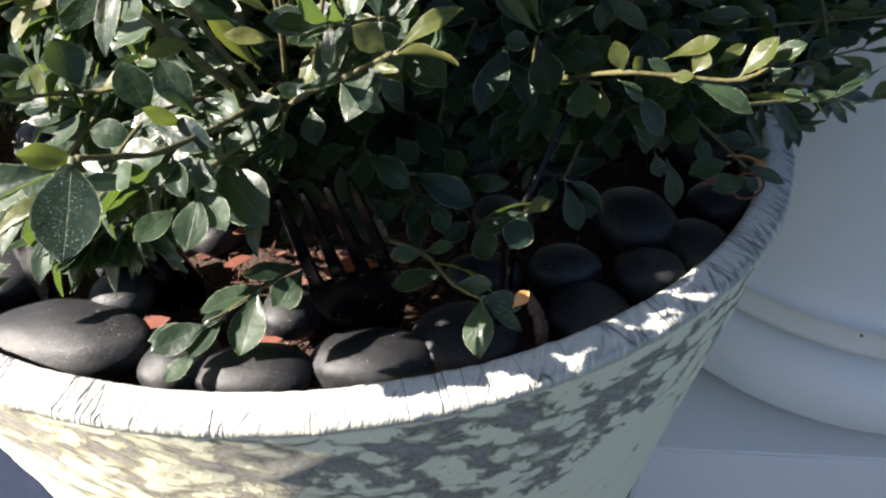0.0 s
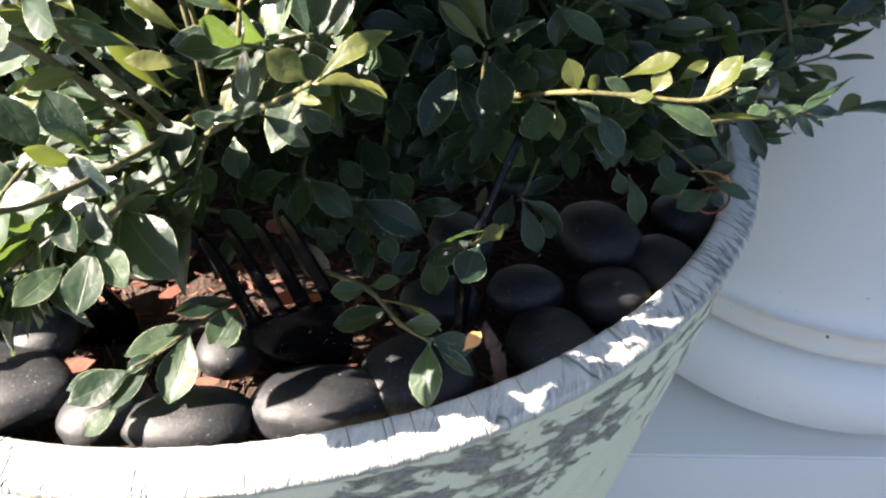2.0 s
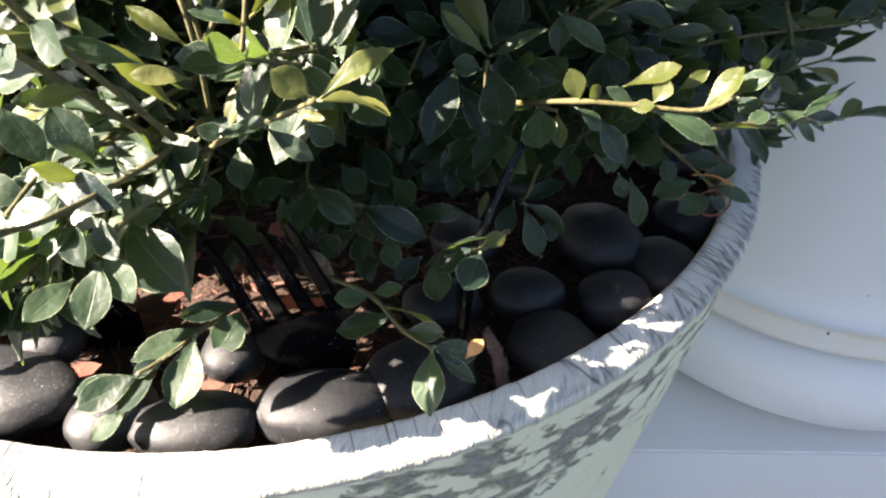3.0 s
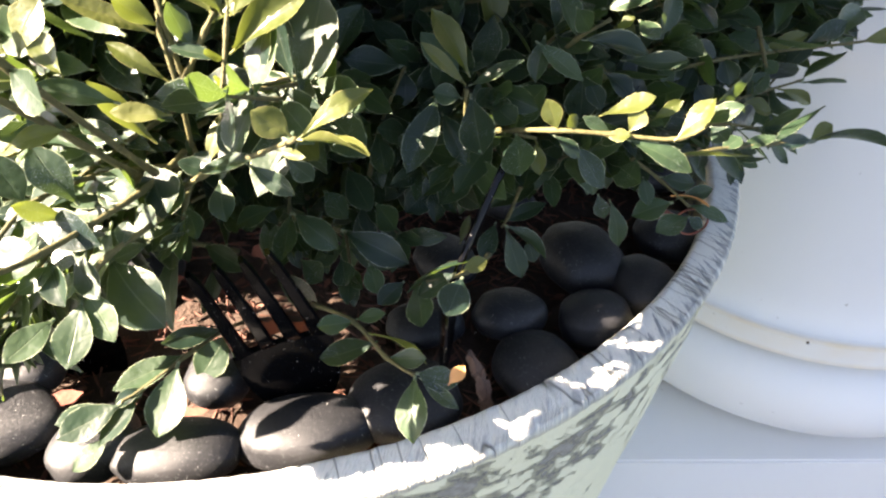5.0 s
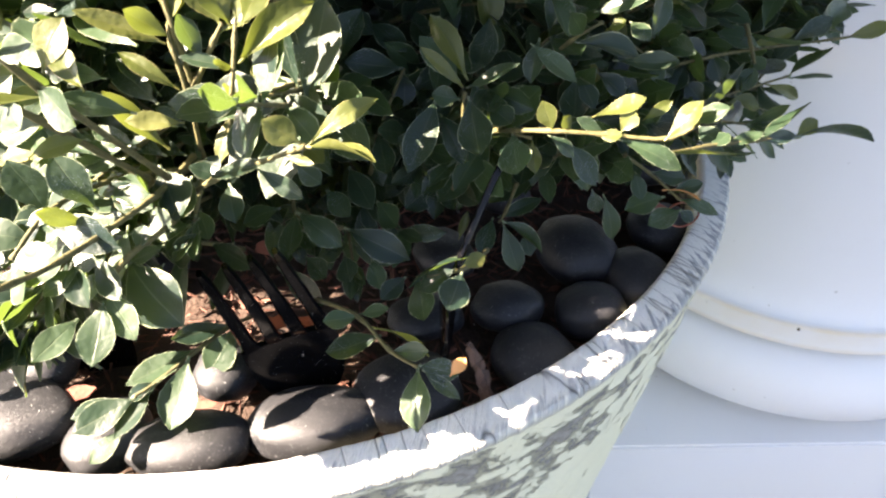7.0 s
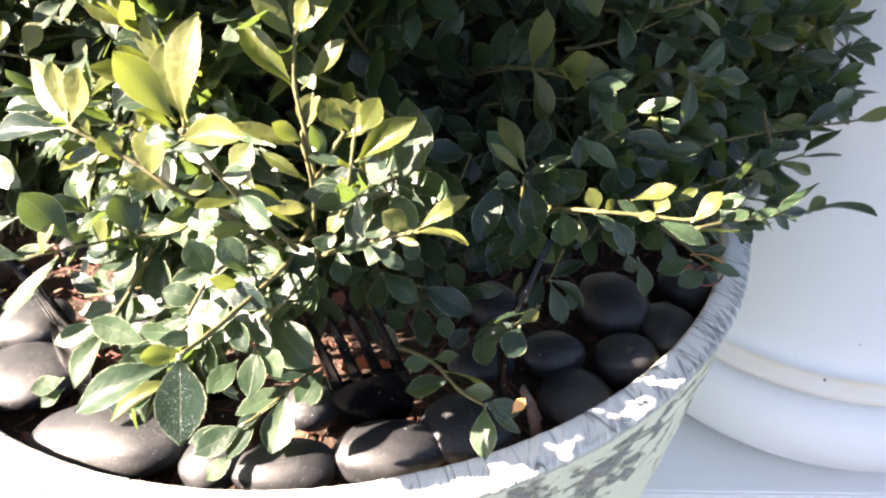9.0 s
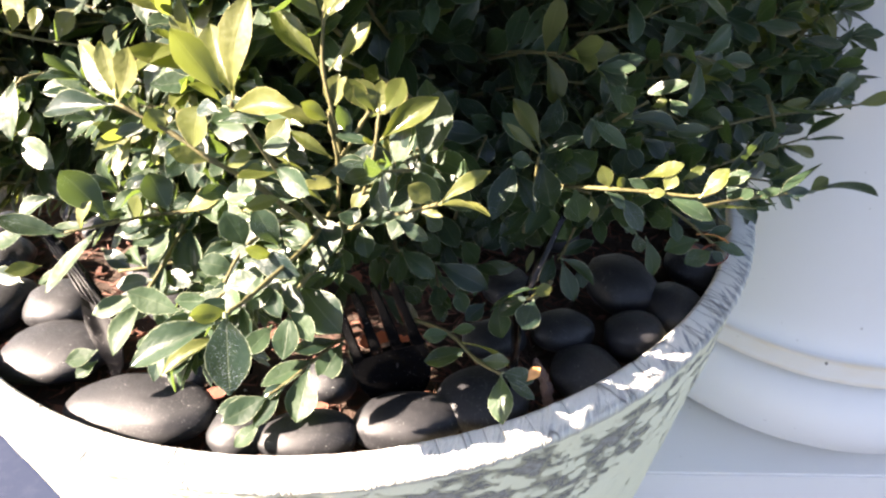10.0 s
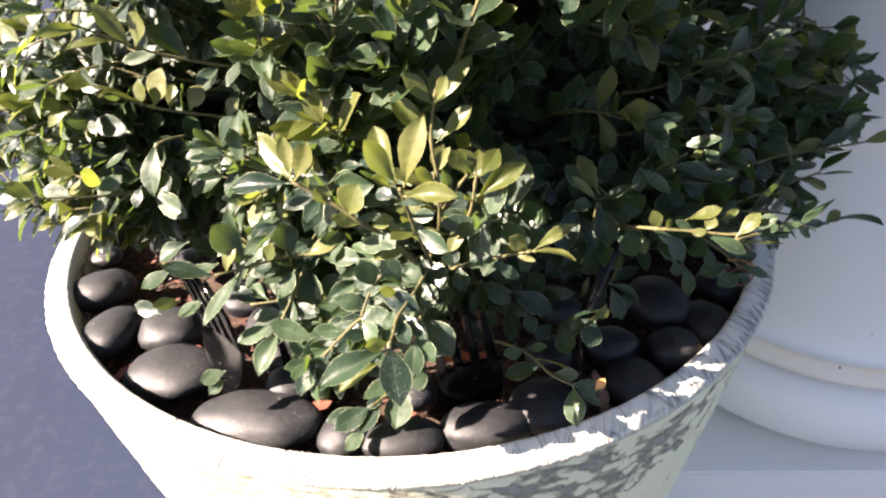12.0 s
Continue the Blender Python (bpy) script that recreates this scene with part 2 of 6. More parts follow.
M_SOIL = plain_grain("dark_soil", (0.018, 0.011, 0.008), (0.075, 0.042, 0.026), 320.0, 0.95, 1.0, 0.003)
M_MULCH = plain_grain("red_brown_mulch", (0.035, 0.014, 0.010), (0.19, 0.075, 0.046), 420.0, 0.85, 0.7, 0.001)
# brighter copy of the red chip, with sunlight put into its colour
M_CHIP_SUNLIT = plain_grain("sunlit_orange_bark_chip", (0.26, 0.050, 0.014), (0.50, 0.120, 0.035), 300.0, 0.75, 0.5, 0.001)
M_MULCH_RED = plain_grain("red_mulch_chip", (0.08, 0.024, 0.014), (0.24, 0.070, 0.040), 300.0, 0.8, 0.5, 0.001)


def fork_material():
    n = Nodes("black_plastic")
    where = n.add("NewGeometry").outputs["Position"]
    dust = n.ramp(n.noise(where, 1500.0, 2, 0.6), (0.70, 0.0), (0.735, 1.0))
    smear = n.noise(where, 120.0, 3)
    base = n.mix(smear, (0.0015, 0.0015, 0.0018), (0.0035, 0.0035, 0.004))
    n.colour(n.mix(n.math("MULTIPLY", dust, 0.7), base, (0.40, 0.38, 0.36)))
    n.rough(n.ramp(smear, (0.3, 0.07), (0.7, 0.16)))
    n.bsdf.inputs["Specular IOR Level"].default_value = 0.22
    n.bump(n.noise(where, 500.0, 2), 0.05, 0.0003)
    return n.mat


M_FORK = fork_material()
M_ORANGE_LEAF = plain_grain("dry_orange_leaf", (0.42, 0.17, 0.05), (0.60, 0.30, 0.10), 300.0, 0.6, 0.3, 0.0004)
M_PERLITE = plain_grain("white_perlite", (0.6, 0.6, 0.58), (0.8, 0.8, 0.78), 800.0, 0.8)
M_DRY = plain_grain("dry_bark_strip", (0.030, 0.017, 0.013), (0.13, 0.075, 0.055), 500.0, 0.9, 0.8, 0.001)


# ------------------------------------------------------------ mesh helpers
def mesh_from(name, verts, faces, material, smooth=True, uvs=None):
    me = bpy.data.meshes.new(name)
    me.from_pydata([tuple(v) for v in verts], [], faces)
    if uvs is not None:
        layer = me.uv_layers.new(name="UVMap")
        flat = [c for f in faces for i in f for c in uvs[i]]
        layer.data.foreach_set("uv", flat)
    if smooth:
        me.shade_smooth()
    me.materials.append(material)
    me.update()
    return me


def part(name, me, parent, label=""):
    """One mesh object under a thing or a part."""
    ob = new(name, me)
    ob.parent = parent
    return tagged(ob, label)


def thing(name, label, category, group="", kind="", data=None):
    return tagged(new(name, data), label, category, group, kind)


def tube(points, radii, sides=7):
    """Vertices and faces of a tapered tube along points."""
    verts, faces = [], []
    pts = [Vector(p) for p in points]
    last = None
    for i, p in enumerate(pts):
        way = (pts[min(i + 1, len(pts) - 1)] - pts[max(i - 1, 0)]).normalized()
        side = way.orthogonal().normalized() if last is None else (last - way * last.dot(way)).normalized()
        last = side
        other = way.cross(side)
        for k in range(sides):
            a = 2 * math.pi * k / sides
            verts.append(p + (side * math.cos(a) + other * math.sin(a)) * radii[i])
    for i in range(len(pts) - 1):
        for k in range(sides):
            a, b = i * sides + k, i * sides + (k + 1) % sides
            faces.append((a, b, b + sides, a + sides))
    faces.append(tuple(range(sides - 1, -1, -1)))
    faces.append(tuple(len(verts) - sides + k for k in range(sides)))
    return verts, faces


def bend(a, b, sag, steps):
    """Points on a curve from a to b, bowed by the vector sag."""
    a, b, sag = Vector(a), Vector(b), Vector(sag)
    return [a.lerp(b, i / steps) + sag * math.sin(math.pi * i / steps) for i in range(steps + 1)]


# ------------------------------------------------------------ ground
def grid_sheet(name, half, material, z=0.0):
    edge = [-half, -12.0, -3.0, -1.0, 0.0, 1.0, 3.0, 12.0, half]
    verts = [(x, y, z) for y in edge for x in edge]
    w = len(edge)
    faces = [(j * w + i, j * w + i + 1, (j + 1) * w + i + 1, (j + 1) * w + i) for j in range(w - 1) for i in range(w - 1)]
    return mesh_from(name, verts, faces, material, False)


thing("ground", "slate blue-grey painted porch floor in sun", "floor", kind="structure", data=grid_sheet("ground", 400.0, M_FLOOR))

# ------------------------------------------------------------ column
COLUMN = Vector((0.369, 0.1527, 0.0))


def turned(name, profile, around, material, grime_shade=()):
    """A lathe-turned piece, with (height, spread) bands of grime, the lowest partly painted shade."""
    verts, faces, stain = [], [], []
    for r, z in profile:
        for k in range(around):
            a = 2 * math.pi * k / around
            verts.append((r * math.cos(a), r * math.sin(a), z))
            stain.append(max([math.exp(-((z - h) / s) ** 2) for h, s in grime_shade], default=0.0))
    for i in range(len(profile) - 1):
        for k in range(around):
            a, b = i * around + k, i * around + (k + 1) % around
            faces.append((a, b, b + around, a + around))
    me = mesh_from(name, verts, faces, material)
    me.attributes.new("grime_shade", "FLOAT", "POINT").data.foreach_set("value", stain)
    return me


def arc(cr, cz, rad, a0, a1, steps, squash=1.0):
    return [(cr + rad * math.cos(radians(a0 + (a1 - a0) * i / steps)), cz + squash * rad * math.sin(radians(a0 + (a1 - a0) * i / steps))) for i in range(steps + 1)]


def make_column():
    col = thing("column", "white painted round porch column on square plinth", "column", kind="structure")
    col.location = COLUMN
    shaft = [(0.0005, 2.6), (0.1430, 2.6), (0.1440, 2.599), (0.1440, 1.4), (0.1440, 0.60), (0.1440, 0.262)] + [(0.1440 + 0.012 * (1 - math.cos(radians(a))), 0.262 - 0.030 * math.sin(radians(a))) for a in range(10, 91, 10)]
    part("shaft", turned("shaft", shaft, 160, M_COLUMN), col)
    fillet = [(0.1550, 0.2325)] + arc(0.1553, 0.2292, 0.0028, 85, 0, 5) + [(0.1590, 0.2190), (0.1612, 0.2165)]
    part("fillet", turned("fillet", fillet, 160, M_COLUMN, ((0.2308, 0.0020), (0.2168, 0.0024))), col)
    torus = [(0.1575, 0.2165)] + arc(0.1390, 0.1790, 0.0390, 72, -78, 26, 0.97) + [(0.1440, 0.1398)]
    # lower band holds brownish dirt and the crease's shade, both as colour
    part("torus", turned("torus", torus, 160, M_COLUMN, ((0.2160, 0.0022), (0.1418, 0.0030))), col)
    bm = bmesh.new()
    bmesh.ops.create_cube(bm, size=1.0)
    bmesh.ops.scale(bm, vec=(0.356, 0.356, 0.140), verts=bm.verts)
    bmesh.ops.translate(bm, vec=(0, 0, 0.070), verts=bm.verts)
    bmesh.ops.bevel(bm, geom=list(bm.edges), offset=0.0018, segments=2, affect="EDGES")
    bmesh.ops.rotate(bm, cent=(0, 0, 0), matrix=Matrix.Rotation(radians(-1.5), 3, "Z"), verts=bm.verts)
    me = bpy.data.meshes.new("plinth")
    bm.to_mesh(me)
    bm.free()
    me.materials.append(M_COLUMN)
    part("plinth", me, col)
    out = Vector((-0.0565, -0.1472, 0.0)).normalized()
    v, f = tube([out * r + Vector((0, 0, 0.2296)) for r in (0.1555, 0.1590, 0.1594)], [0.0010, 0.0009, 0.0005], 8)
    part("dirt_speck", mesh_from("dirt_speck", v, f, M_WOOD), col, "dark speck of dirt on the moulding")


make_column()


# ------------------------------------------------------------ pot
POT_TOP = 0.400


def pot_radius(z):
    return 0.1998 - 0.117 * (0.394 - z)


def make_pot():
    around = 900
    profile = [("out", pot_radius(z), z) for z in (0.0, 0.004, 0.05, 0.10, 0.15, 0.18)]
    profile += [("out", pot_radius(z), z) for z in np.linspace(0.19, 0.3935, 124)]
    profile += [("lip", 0.1998, 0.3942), ("lip", 0.2003, 0.3952), ("lip", 0.2004, 0.3964), ("lip", 0.2000, 0.3974), ("lip", 0.1992, 0.3981)]
    profile += [("lip", r, 0.3981 + 0.16 * (0.1985 - r)) for r in (0.1985, 0.1978, 0.1970, 0.1960, 0.1950, 0.1940, 0.1930, 0.1920, 0.1910, 0.1902)] + [("lip", 0.1893, 0.3988), ("lip", 0.1886, 0.3975), ("lip", 0.1882, 0.3955)]
    profile += [("in", 0.1880, 0.392), ("in", 0.1865, 0.36), ("in", 0.184, 0.33), ("in", 0.180, 0.30)]
    verts, faces = [], []
    for zone, r, z in profile:
        for k in range(around):
            a = 2 * math.pi * k / around
            c, s = math.cos(a), math.sin(a)
            off, rise = 0.0, 0.0
            if zone == "out":
                u = a * 0.19
                off = 0.0008 * noise.noise((u * 70, z * 120, 11.0)) + 0.0006 * noise.noise((c * 6, s * 6, z * 7))
                off *= min(1.0, max(0.15, (0.394 - z) / 0.02))
            elif zone == "lip":
                rise = 0.0004 * noise.noise((a * 75 + r * 300, r * 40, 5.0)) + 0.0006 * noise.noise((a * 8, 1.0, 9.0))
                off = 0.0006 * noise.noise((a * 60, z * 200, 4.0)) if r > 0.198 else 0.0
            r2 = r + off
            verts.append((r2 * c, r2 * s, z + rise))
    for i in range(len(profile) - 1):
        for k in range(around):
            a, b = i * around + k, i * around + (k + 1) % around
            faces.append((a, b, b + around, a + around))
    me = mesh_from("plant_pot", verts, faces, M_POT)
    pot = thing("plant_pot", "round cream limewashed clay planter with worn grey patches", "plant pot")
    part("pot_wall", me, pot)
    base_v, base_f = tube([(0, 0, 0.001), (0, 0, 0.02)], [0.150, 0.152], 64)
    part("pot_base", mesh_from("pot_base", base_v, base_f, M_POT), pot)
    return pot


make_pot()


# ------------------------------------------------------------ soil and mulch
def soil_height(x, y):
    r = math.hypot(x, y)
    return 0.3755 + 0.006 * noise.noise((x * 22, y * 22, 0.3)) + 0.003 * noise.noise((x * 70, y * 70, 4.0)) + 0.004 * max(0, 1 - r / 0.12)


def make_soil():
    rings, around = 34, 120
    verts, faces = [(0, 0, soil_height(0, 0))], []
    for i in range(1, rings + 1):
        r = 0.1866 * i / rings
        for k in range(around):
            a = 2 * math.pi * k / around
            x, y = r * math.cos(a), r * math.sin(a)
            verts.append((x, y, soil_height(x, y)))
    for k in range(around):
        faces.append((0, 1 + k, 1 + (k + 1) % around))
    for i in range(rings - 1):
        for k in range(around):
            a, b = 1 + i * around + k, 1 + i * around + (k + 1) % around
            faces.append((a, a + around, b + around, b))
    thing("soil", "dark brown potting soil filling the planter", "soil", kind="stuff", data=mesh_from("soil", verts, faces, M_SOIL))


make_soil()


def chip_shape(rng, size):
    """A torn flake of bark: an uneven slab."""
    count = rng.randint(5, 7)
    long, wide, thick = size * rng.uniform(0.8, 1.5), size * rng.uniform(0.35, 0.7), size * rng.uniform(0.10, 0.22)
    rim = []
    for k in range(count):
        a = 2 * math.pi * k / count + rng.uniform(-0.3, 0.3)
        rim.append((math.cos(a) * long * rng.uniform(0.75, 1.1), math.sin(a) * wide * rng.uniform(0.75, 1.1)))
    verts = [Vector((x, y, thick * rng.uniform(0.3, 0.6))) for x, y in rim] + [Vector((x * 0.9, y * 0.9, -thick * 0.5)) for x, y in rim]
    faces = [tuple(range(count)), tuple(range(2 * count - 1, count - 1, -1))]
    faces += [(k, count + k, count + (k + 1) % count, (k + 1) % count) for k in range(count)]
    return verts, faces


def shred(rng, long, wide):
    """A torn fibre of bark: a thin bent sliver with ragged ends."""
    bow, thick = rng.uniform(-0.25, 0.25) * long, wide * rng.uniform(0.3, 0.6)
    verts = []
    for t, w in ((-0.5, 0.25), (-0.2, 1.0), (0.2, 0.9), (0.5, 0.15)):
        rise = bow * (0.25 - t * t)
        w *= wide * rng.uniform(0.7, 1.2)
        verts += [Vector((t * long, -w / 2, rise)), Vector((t * long, w / 2, rise)), Vector((t * long + 0.1 * wide, 0, rise + thick))]
    faces = [(0, 1, 2), (11, 10, 9)]
    for k in range(3):
        a, b = 3 * k, 3 * k + 3
        faces += [(a, a + 1, b + 1, b), (a + 1, a + 2, b + 2, b + 1), (a + 2, a, b, b + 2)]
    return verts, faces


def scatter_mulch():
    rng = random.Random(5)
    verts, faces = [], []
    for k in range(5200):
        r, a = 0.183 * math.sqrt(rng.random()), rng.uniform(0, 2 * math.pi)
        x, y = r * math.cos(a), r * math.sin(a)
        if k % 13 == 0:
            v, f = chip_shape(rng, rng.uniform(0.002, 0.0045))
        else:
            v, f = shred(rng, rng.uniform(0.003, 0.011), rng.uniform(0.0005, 0.0014))
        m = pose(x, y, soil_height(x, y) + rng.uniform(0.0003, 0.0035), rng.uniform(-25, 25), rng.uniform(-30, 30), rng.uniform(0, 360))
        n0 = len(verts)
        verts += [m @ p for p in v]
        faces += [tuple(n0 + i for i in g) for g in f]
    thing("bark_mulch", "shredded red-brown bark mulch over the soil", "mulch", kind="stuff", data=mesh_from("bark_mulch", verts, faces, M_MULCH, False))


scatter_mulch()


def red_chip(x, y, z, size, turn, tilt, seed, material=M_MULCH_RED):
    v, f = chip_shape(random.Random(seed), size * 0.8)
    ob = thing("mulch_chip", "flat orange-red bark chip lying on the soil", "bark chip", "red bark chips", data=mesh_from("mulch_chip", v, f, material, False))
    ob.matrix_world = pose(x, y, z, tilt, 0, turn)


# ------------------------------------------------------------ pebbles
PEBBLE_SPOTS, PEBBLE_TOPS = [], []


def pebble(x, y, long, deep, thick, turn=0.0, top=0.396, tilt=0.0, seed=1):
    """A water-worn pebble: an uneven flattened ellipsoid lying on the mulch."""
    thick *= 0.84
    bm = bmesh.new()
    bmesh.ops.create_icosphere(bm, subdivisions=4, radius=1.0)
    for v in bm.verts:
        p = v.co.copy()
        w = 1 + 0.13 * noise.noise(p * 0.9 + Vector((seed * 3.7, 0, 0))) + 0.05 * noise.noise(p * 2.1 + Vector((0, seed * 1.9, 0)))
        sx = math.copysign(abs(p.x) ** 0.92, p.x)
        sy = math.copysign(abs(p.y) ** 0.92, p.y)
        v.co = Vector((sx * long / 2 * w, sy * deep / 2 * w, math.copysign(abs(p.z) ** 0.90, p.z) * thick / 2 * (1 + 0.4 * (w - 1))))
    me = bpy.data.meshes.new("pebble")
    bm.to_mesh(me)
    bm.free()
    me.shade_smooth()
    me.materials.append(M_PEBBLE)
    ob = thing("pebble", "smooth polished black river pebble in the planter", "pebble", "pebbles in the planter", data=me)
    ob.matrix_world = pose(x, y, top - thick / 2, tilt, 0, turn)
    PEBBLE_SPOTS.append((x, y, max(long, deep) / 2))
    PEBBLE_TOPS.append((x, y, min(long, deep), min(long, deep), thick, top))
    return ob


def place_pebbles():
    pebble(-0.1677, -0.0480, 0.0165, 0.0150, 0.010, 10, 0.3965, 0, 1)
    pebble(-0.1600, -0.0740, 0.0330, 0.0270, 0.019, 20, 0.3975, 0, 2)
    pebble(-0.1405, -0.1090, 0.0260, 0.0350, 0.020, -20, 0.3980, 0, 3)
    pebble(-0.1110, -0.1080, 0.0310, 0.0265, 0.019, 5, 0.3985, 0, 4)
    pebble(-0.1015, -0.1345, 0.0420, 0.0300, 0.018, -8, 0.3965, 0, 5)
    pebble(-0.0565, -0.1630, 0.0530, 0.0270, 0.019, -6, 0.3975, 0, 6)
    pebble(-0.0470, -0.1470, 0.0190, 0.0185, 0.016, 0, 0.3985, 0, 7)
    pebble(-0.0530, -0.1260, 0.0240, 0.0210, 0.017, 30, 0.3960, 0, 8)
    pebble(-0.0205, -0.1715, 0.0230, 0.0200, 0.017, 60, 0.3960, 0, 9)
    pebble(0.0020, -0.1745, 0.0330, 0.0190, 0.016, 4, 0.3955, 0, 10)
    pebble(0.0340, -0.1690, 0.0370, 0.0220, 0.018, 6, 0.3965, 0, 11)
    pebble(0.0600, -0.1590, 0.0310, 0.0270, 0.018, 12, 0.3960, 0, 12)
    pebble(0.0658, -0.1300, 0.0245, 0.0190, 0.014, 10, 0.3950, 0, 13)
    pebble(0.0930, -0.1265, 0.0240, 0.0195, 0.016, 0, 0.3960, 0, 14)
    pebble(0.1199, -0.1296, 0.0250, 0.0220, 0.018, 35, 0.3965, 0, 15)
    pebble(0.1215, -0.0980, 0.0290, 0.0320, 0.022, 20, 0.3985, 0, 16)
    pebble(0.0985, -0.1475, 0.0255, 0.0240, 0.018, 30, 0.3950, 0, 17)
    pebble(0.1400, -0.1135, 0.0220, 0.0280, 0.018, 20, 0.3960, 0, 18)
    pebble(0.1575, -0.0850, 0.0260, 0.0260, 0.018, 50, 0.3955, 0, 19)
    pebble(0.0062, -0.1500, 0.0185, 0.0200, 0.017, 0, 0.3960, 0, 20)
    rng = random.Random(12)
    made = 0
    for _ in range(900):
        r, a = rng.uniform(0.07, 0.176), rng.uniform(0, 2 * math.pi)
        x, y = r * math.cos(a), r * math.sin(a)
        if -2.75 < a - 2 * math.pi < -0.6 and r > 0.125:
            continue
        if -0.034 < x < 0.062 and y < -0.06:
            continue
        size = rng.uniform(0.018, 0.032)
        if r + size / 2 > 0.184 or any(math.hypot(x - px, y - py) < 0.86 * (size / 2 + pr) for px, py, pr in PEBBLE_SPOTS):
            continue
        pebble(x, y, size, size * rng.uniform(0.7, 0.95), size * rng.uniform(0.5, 0.65), rng.uniform(0, 180), rng.uniform(0.391, 0.396), rng.uniform(-8, 8), 30 + made)
        made += 1
        if made > 60:
            break


place_pebbles()


# ------------------------------------------------------------ forks
def slab_mesh(name, outline, lift, dish, thick, material):
    """A thin bent plate. outline: rows of (z, left, right); lift(z): bow towards +y; dish: hollow across the width."""
    bm = bmesh.new()
    m = 9
    front, back = [], []
    for z, a, b in outline:
        hollow = dish * max(0.0, min(1.0, (0.004 - z) / 0.010)) * max(0.0, min(1.0, (z + 0.040) / 0.012))
        row = []
        for i in range(m):
            share = (0.0, 0.05, 0.16, 0.33, 0.5, 0.67, 0.84, 0.95, 1.0)[i]
            thin = (0.35, 0.75, 1.0, 1.0, 1.0, 1.0, 1.0, 0.75, 0.35)[i]
            x = a + (b - a) * share
            row.append((x, lift(z) + hollow * (1 - (x / 0.0130) ** 2), z, thin * thick / 2))
        front.append([bm.verts.new((x, y - h, z)) for x, y, z, h in row])
        back.append([bm.verts.new((x, y + h, z)) for x, y, z, h in row])
    n = len(outline)
    for j in range(n - 1):
        for i in range(m - 1):
            bm.faces.new((front[j][i], front[j][i + 1], front[j + 1][i + 1], front[j + 1][i]))
            bm.faces.new((back[j][i + 1], back[j][i], back[j + 1][i], back[j + 1][i + 1]))
        bm.faces.new((back[j][0], front[j][0], front[j + 1][0], back[j + 1][0]))
        bm.faces.new((front[j][m - 1], back[j][m - 1], back[j + 1][m - 1], front[j + 1][m - 1]))
    for j in (0, n - 1):
        for i in range(m - 1):
            quad = (front[j][i + 1], front[j][i], back[j][i], back[j][i + 1])
            bm.faces.new(quad if j == 0 else quad[::-1])
    me = bpy.data.meshes.new(name)
    bm.to_mesh(me)
    bm.free()
    me.shade_smooth()
    me.set_sharp_from_angle(angle=radians(20))
    me.materials.append(material)
    return me


def fork_bow(z):
    if z > 0:
        return 0.06 * z * (0.0385 - z) / 0.0385
    return 0.42 * z if z > -0.022 else -0.00924 + 0.10 * (z + 0.022)


def fork_meshes():
    """Head with handle, and four tines. z runs up the fork, the notch line at z = 0."""
    rows = [(z, -w, w) for z, w in ((-0.052, 0.0038), (-0.040, 0.0040), (-0.030, 0.0042), (-0.0255, 0.0050), (-0.0225, 0.0066), (-0.0195, 0.0088), (-0.0160, 0.0109), (-0.0115, 0.0123), (-0.006, 0.0130), (0.0, 0.0131))]
    head = slab_mesh("fork_head", rows, fork_bow, 0.0028, 0.0018, M_FORK)
    tines = []
    for k in range(4):
        c = (k - 1.5) * 0.0068
        rows = []
        for j in range(10):
            z = 0.0385 * j / 9 - 0.0004
            mid = c * (1 - 0.16 * z / 0.0385)
            half = (0.0025 if j == 0 else 0.0021 - 0.0010 * (j / 9)) * (0.55 if j == 9 else 1.0)
            rows.append((z, mid - half, mid + half))
        tines.append(slab_mesh("tine", rows, fork_bow, 0.0028, 0.0019, M_FORK))
    return head, tines


FORK_HEAD, FORK_TINES = fork_meshes()


def fork(at, up, right, label, spin=0):
    """A fork pushed into the soil by its handle; at: middle of the notch line."""
    up, right = Vector(up).normalized(), Vector(right)
    right = Matrix.Rotation(radians(spin), 3, up) @ (right - up * right.dot(up)).normalized()
    m = Matrix((right, up.cross(right), up)).transposed().to_4x4()
    m.translation = at
    ob = thing("plastic_fork", label, "fork", "forks stuck in the planter")
    ob.matrix_world = m
    part("head", FORK_HEAD, ob)
    for me in FORK_TINES:
        part("tine", me, ob)


FORK_LABEL = "black plastic disposable fork stuck upright in the soil"
fork((0.0283, -0.1555, 0.4081), (-0.004, -0.0108, 0.0368), (0.0128, 0.0027, 0.0026), FORK_LABEL)
fork((-0.0690, -0.1455, 0.4190), (-0.0011, -0.0061, 0.0351), (0.0176, -0.0154, 0.0054), "black plastic disposable fork leaning in the soil")
fork((-0.0385, -0.1380, 0.3935), (0.0045, -0.0180, 0.0365), (0.0250, 0.0010, 0.0010), FORK_LABEL)
fork((0.0735, -0.1435, 0.4160), (0.0120, 0.0118, 0.0253), (0.011, 0.132, -0.104), FORK_LABEL)


# ------------------------------------------------------------ chips, bark and crumbs on the soil
red_chip(0.0235, -0.1440, 0.4030, 0.0060, 20, 62, 1, M_CHIP_SUNLIT)
red_chip(0.0300, -0.1425, 0.4010, 0.0065, -15, 68, 2, M_CHIP_SUNLIT)
red_chip(0.0350, -0.1450, 0.4040, 0.0050, 30, 60, 3, M_CHIP_SUNLIT)
red_chip(0.0180, -0.1400, 0.3980, 0.0055, 80, 50, 4, M_CHIP_SUNLIT)
red_chip(-0.0328, -0.1601, 0.3930, 0.0080, 15, 10, 5)
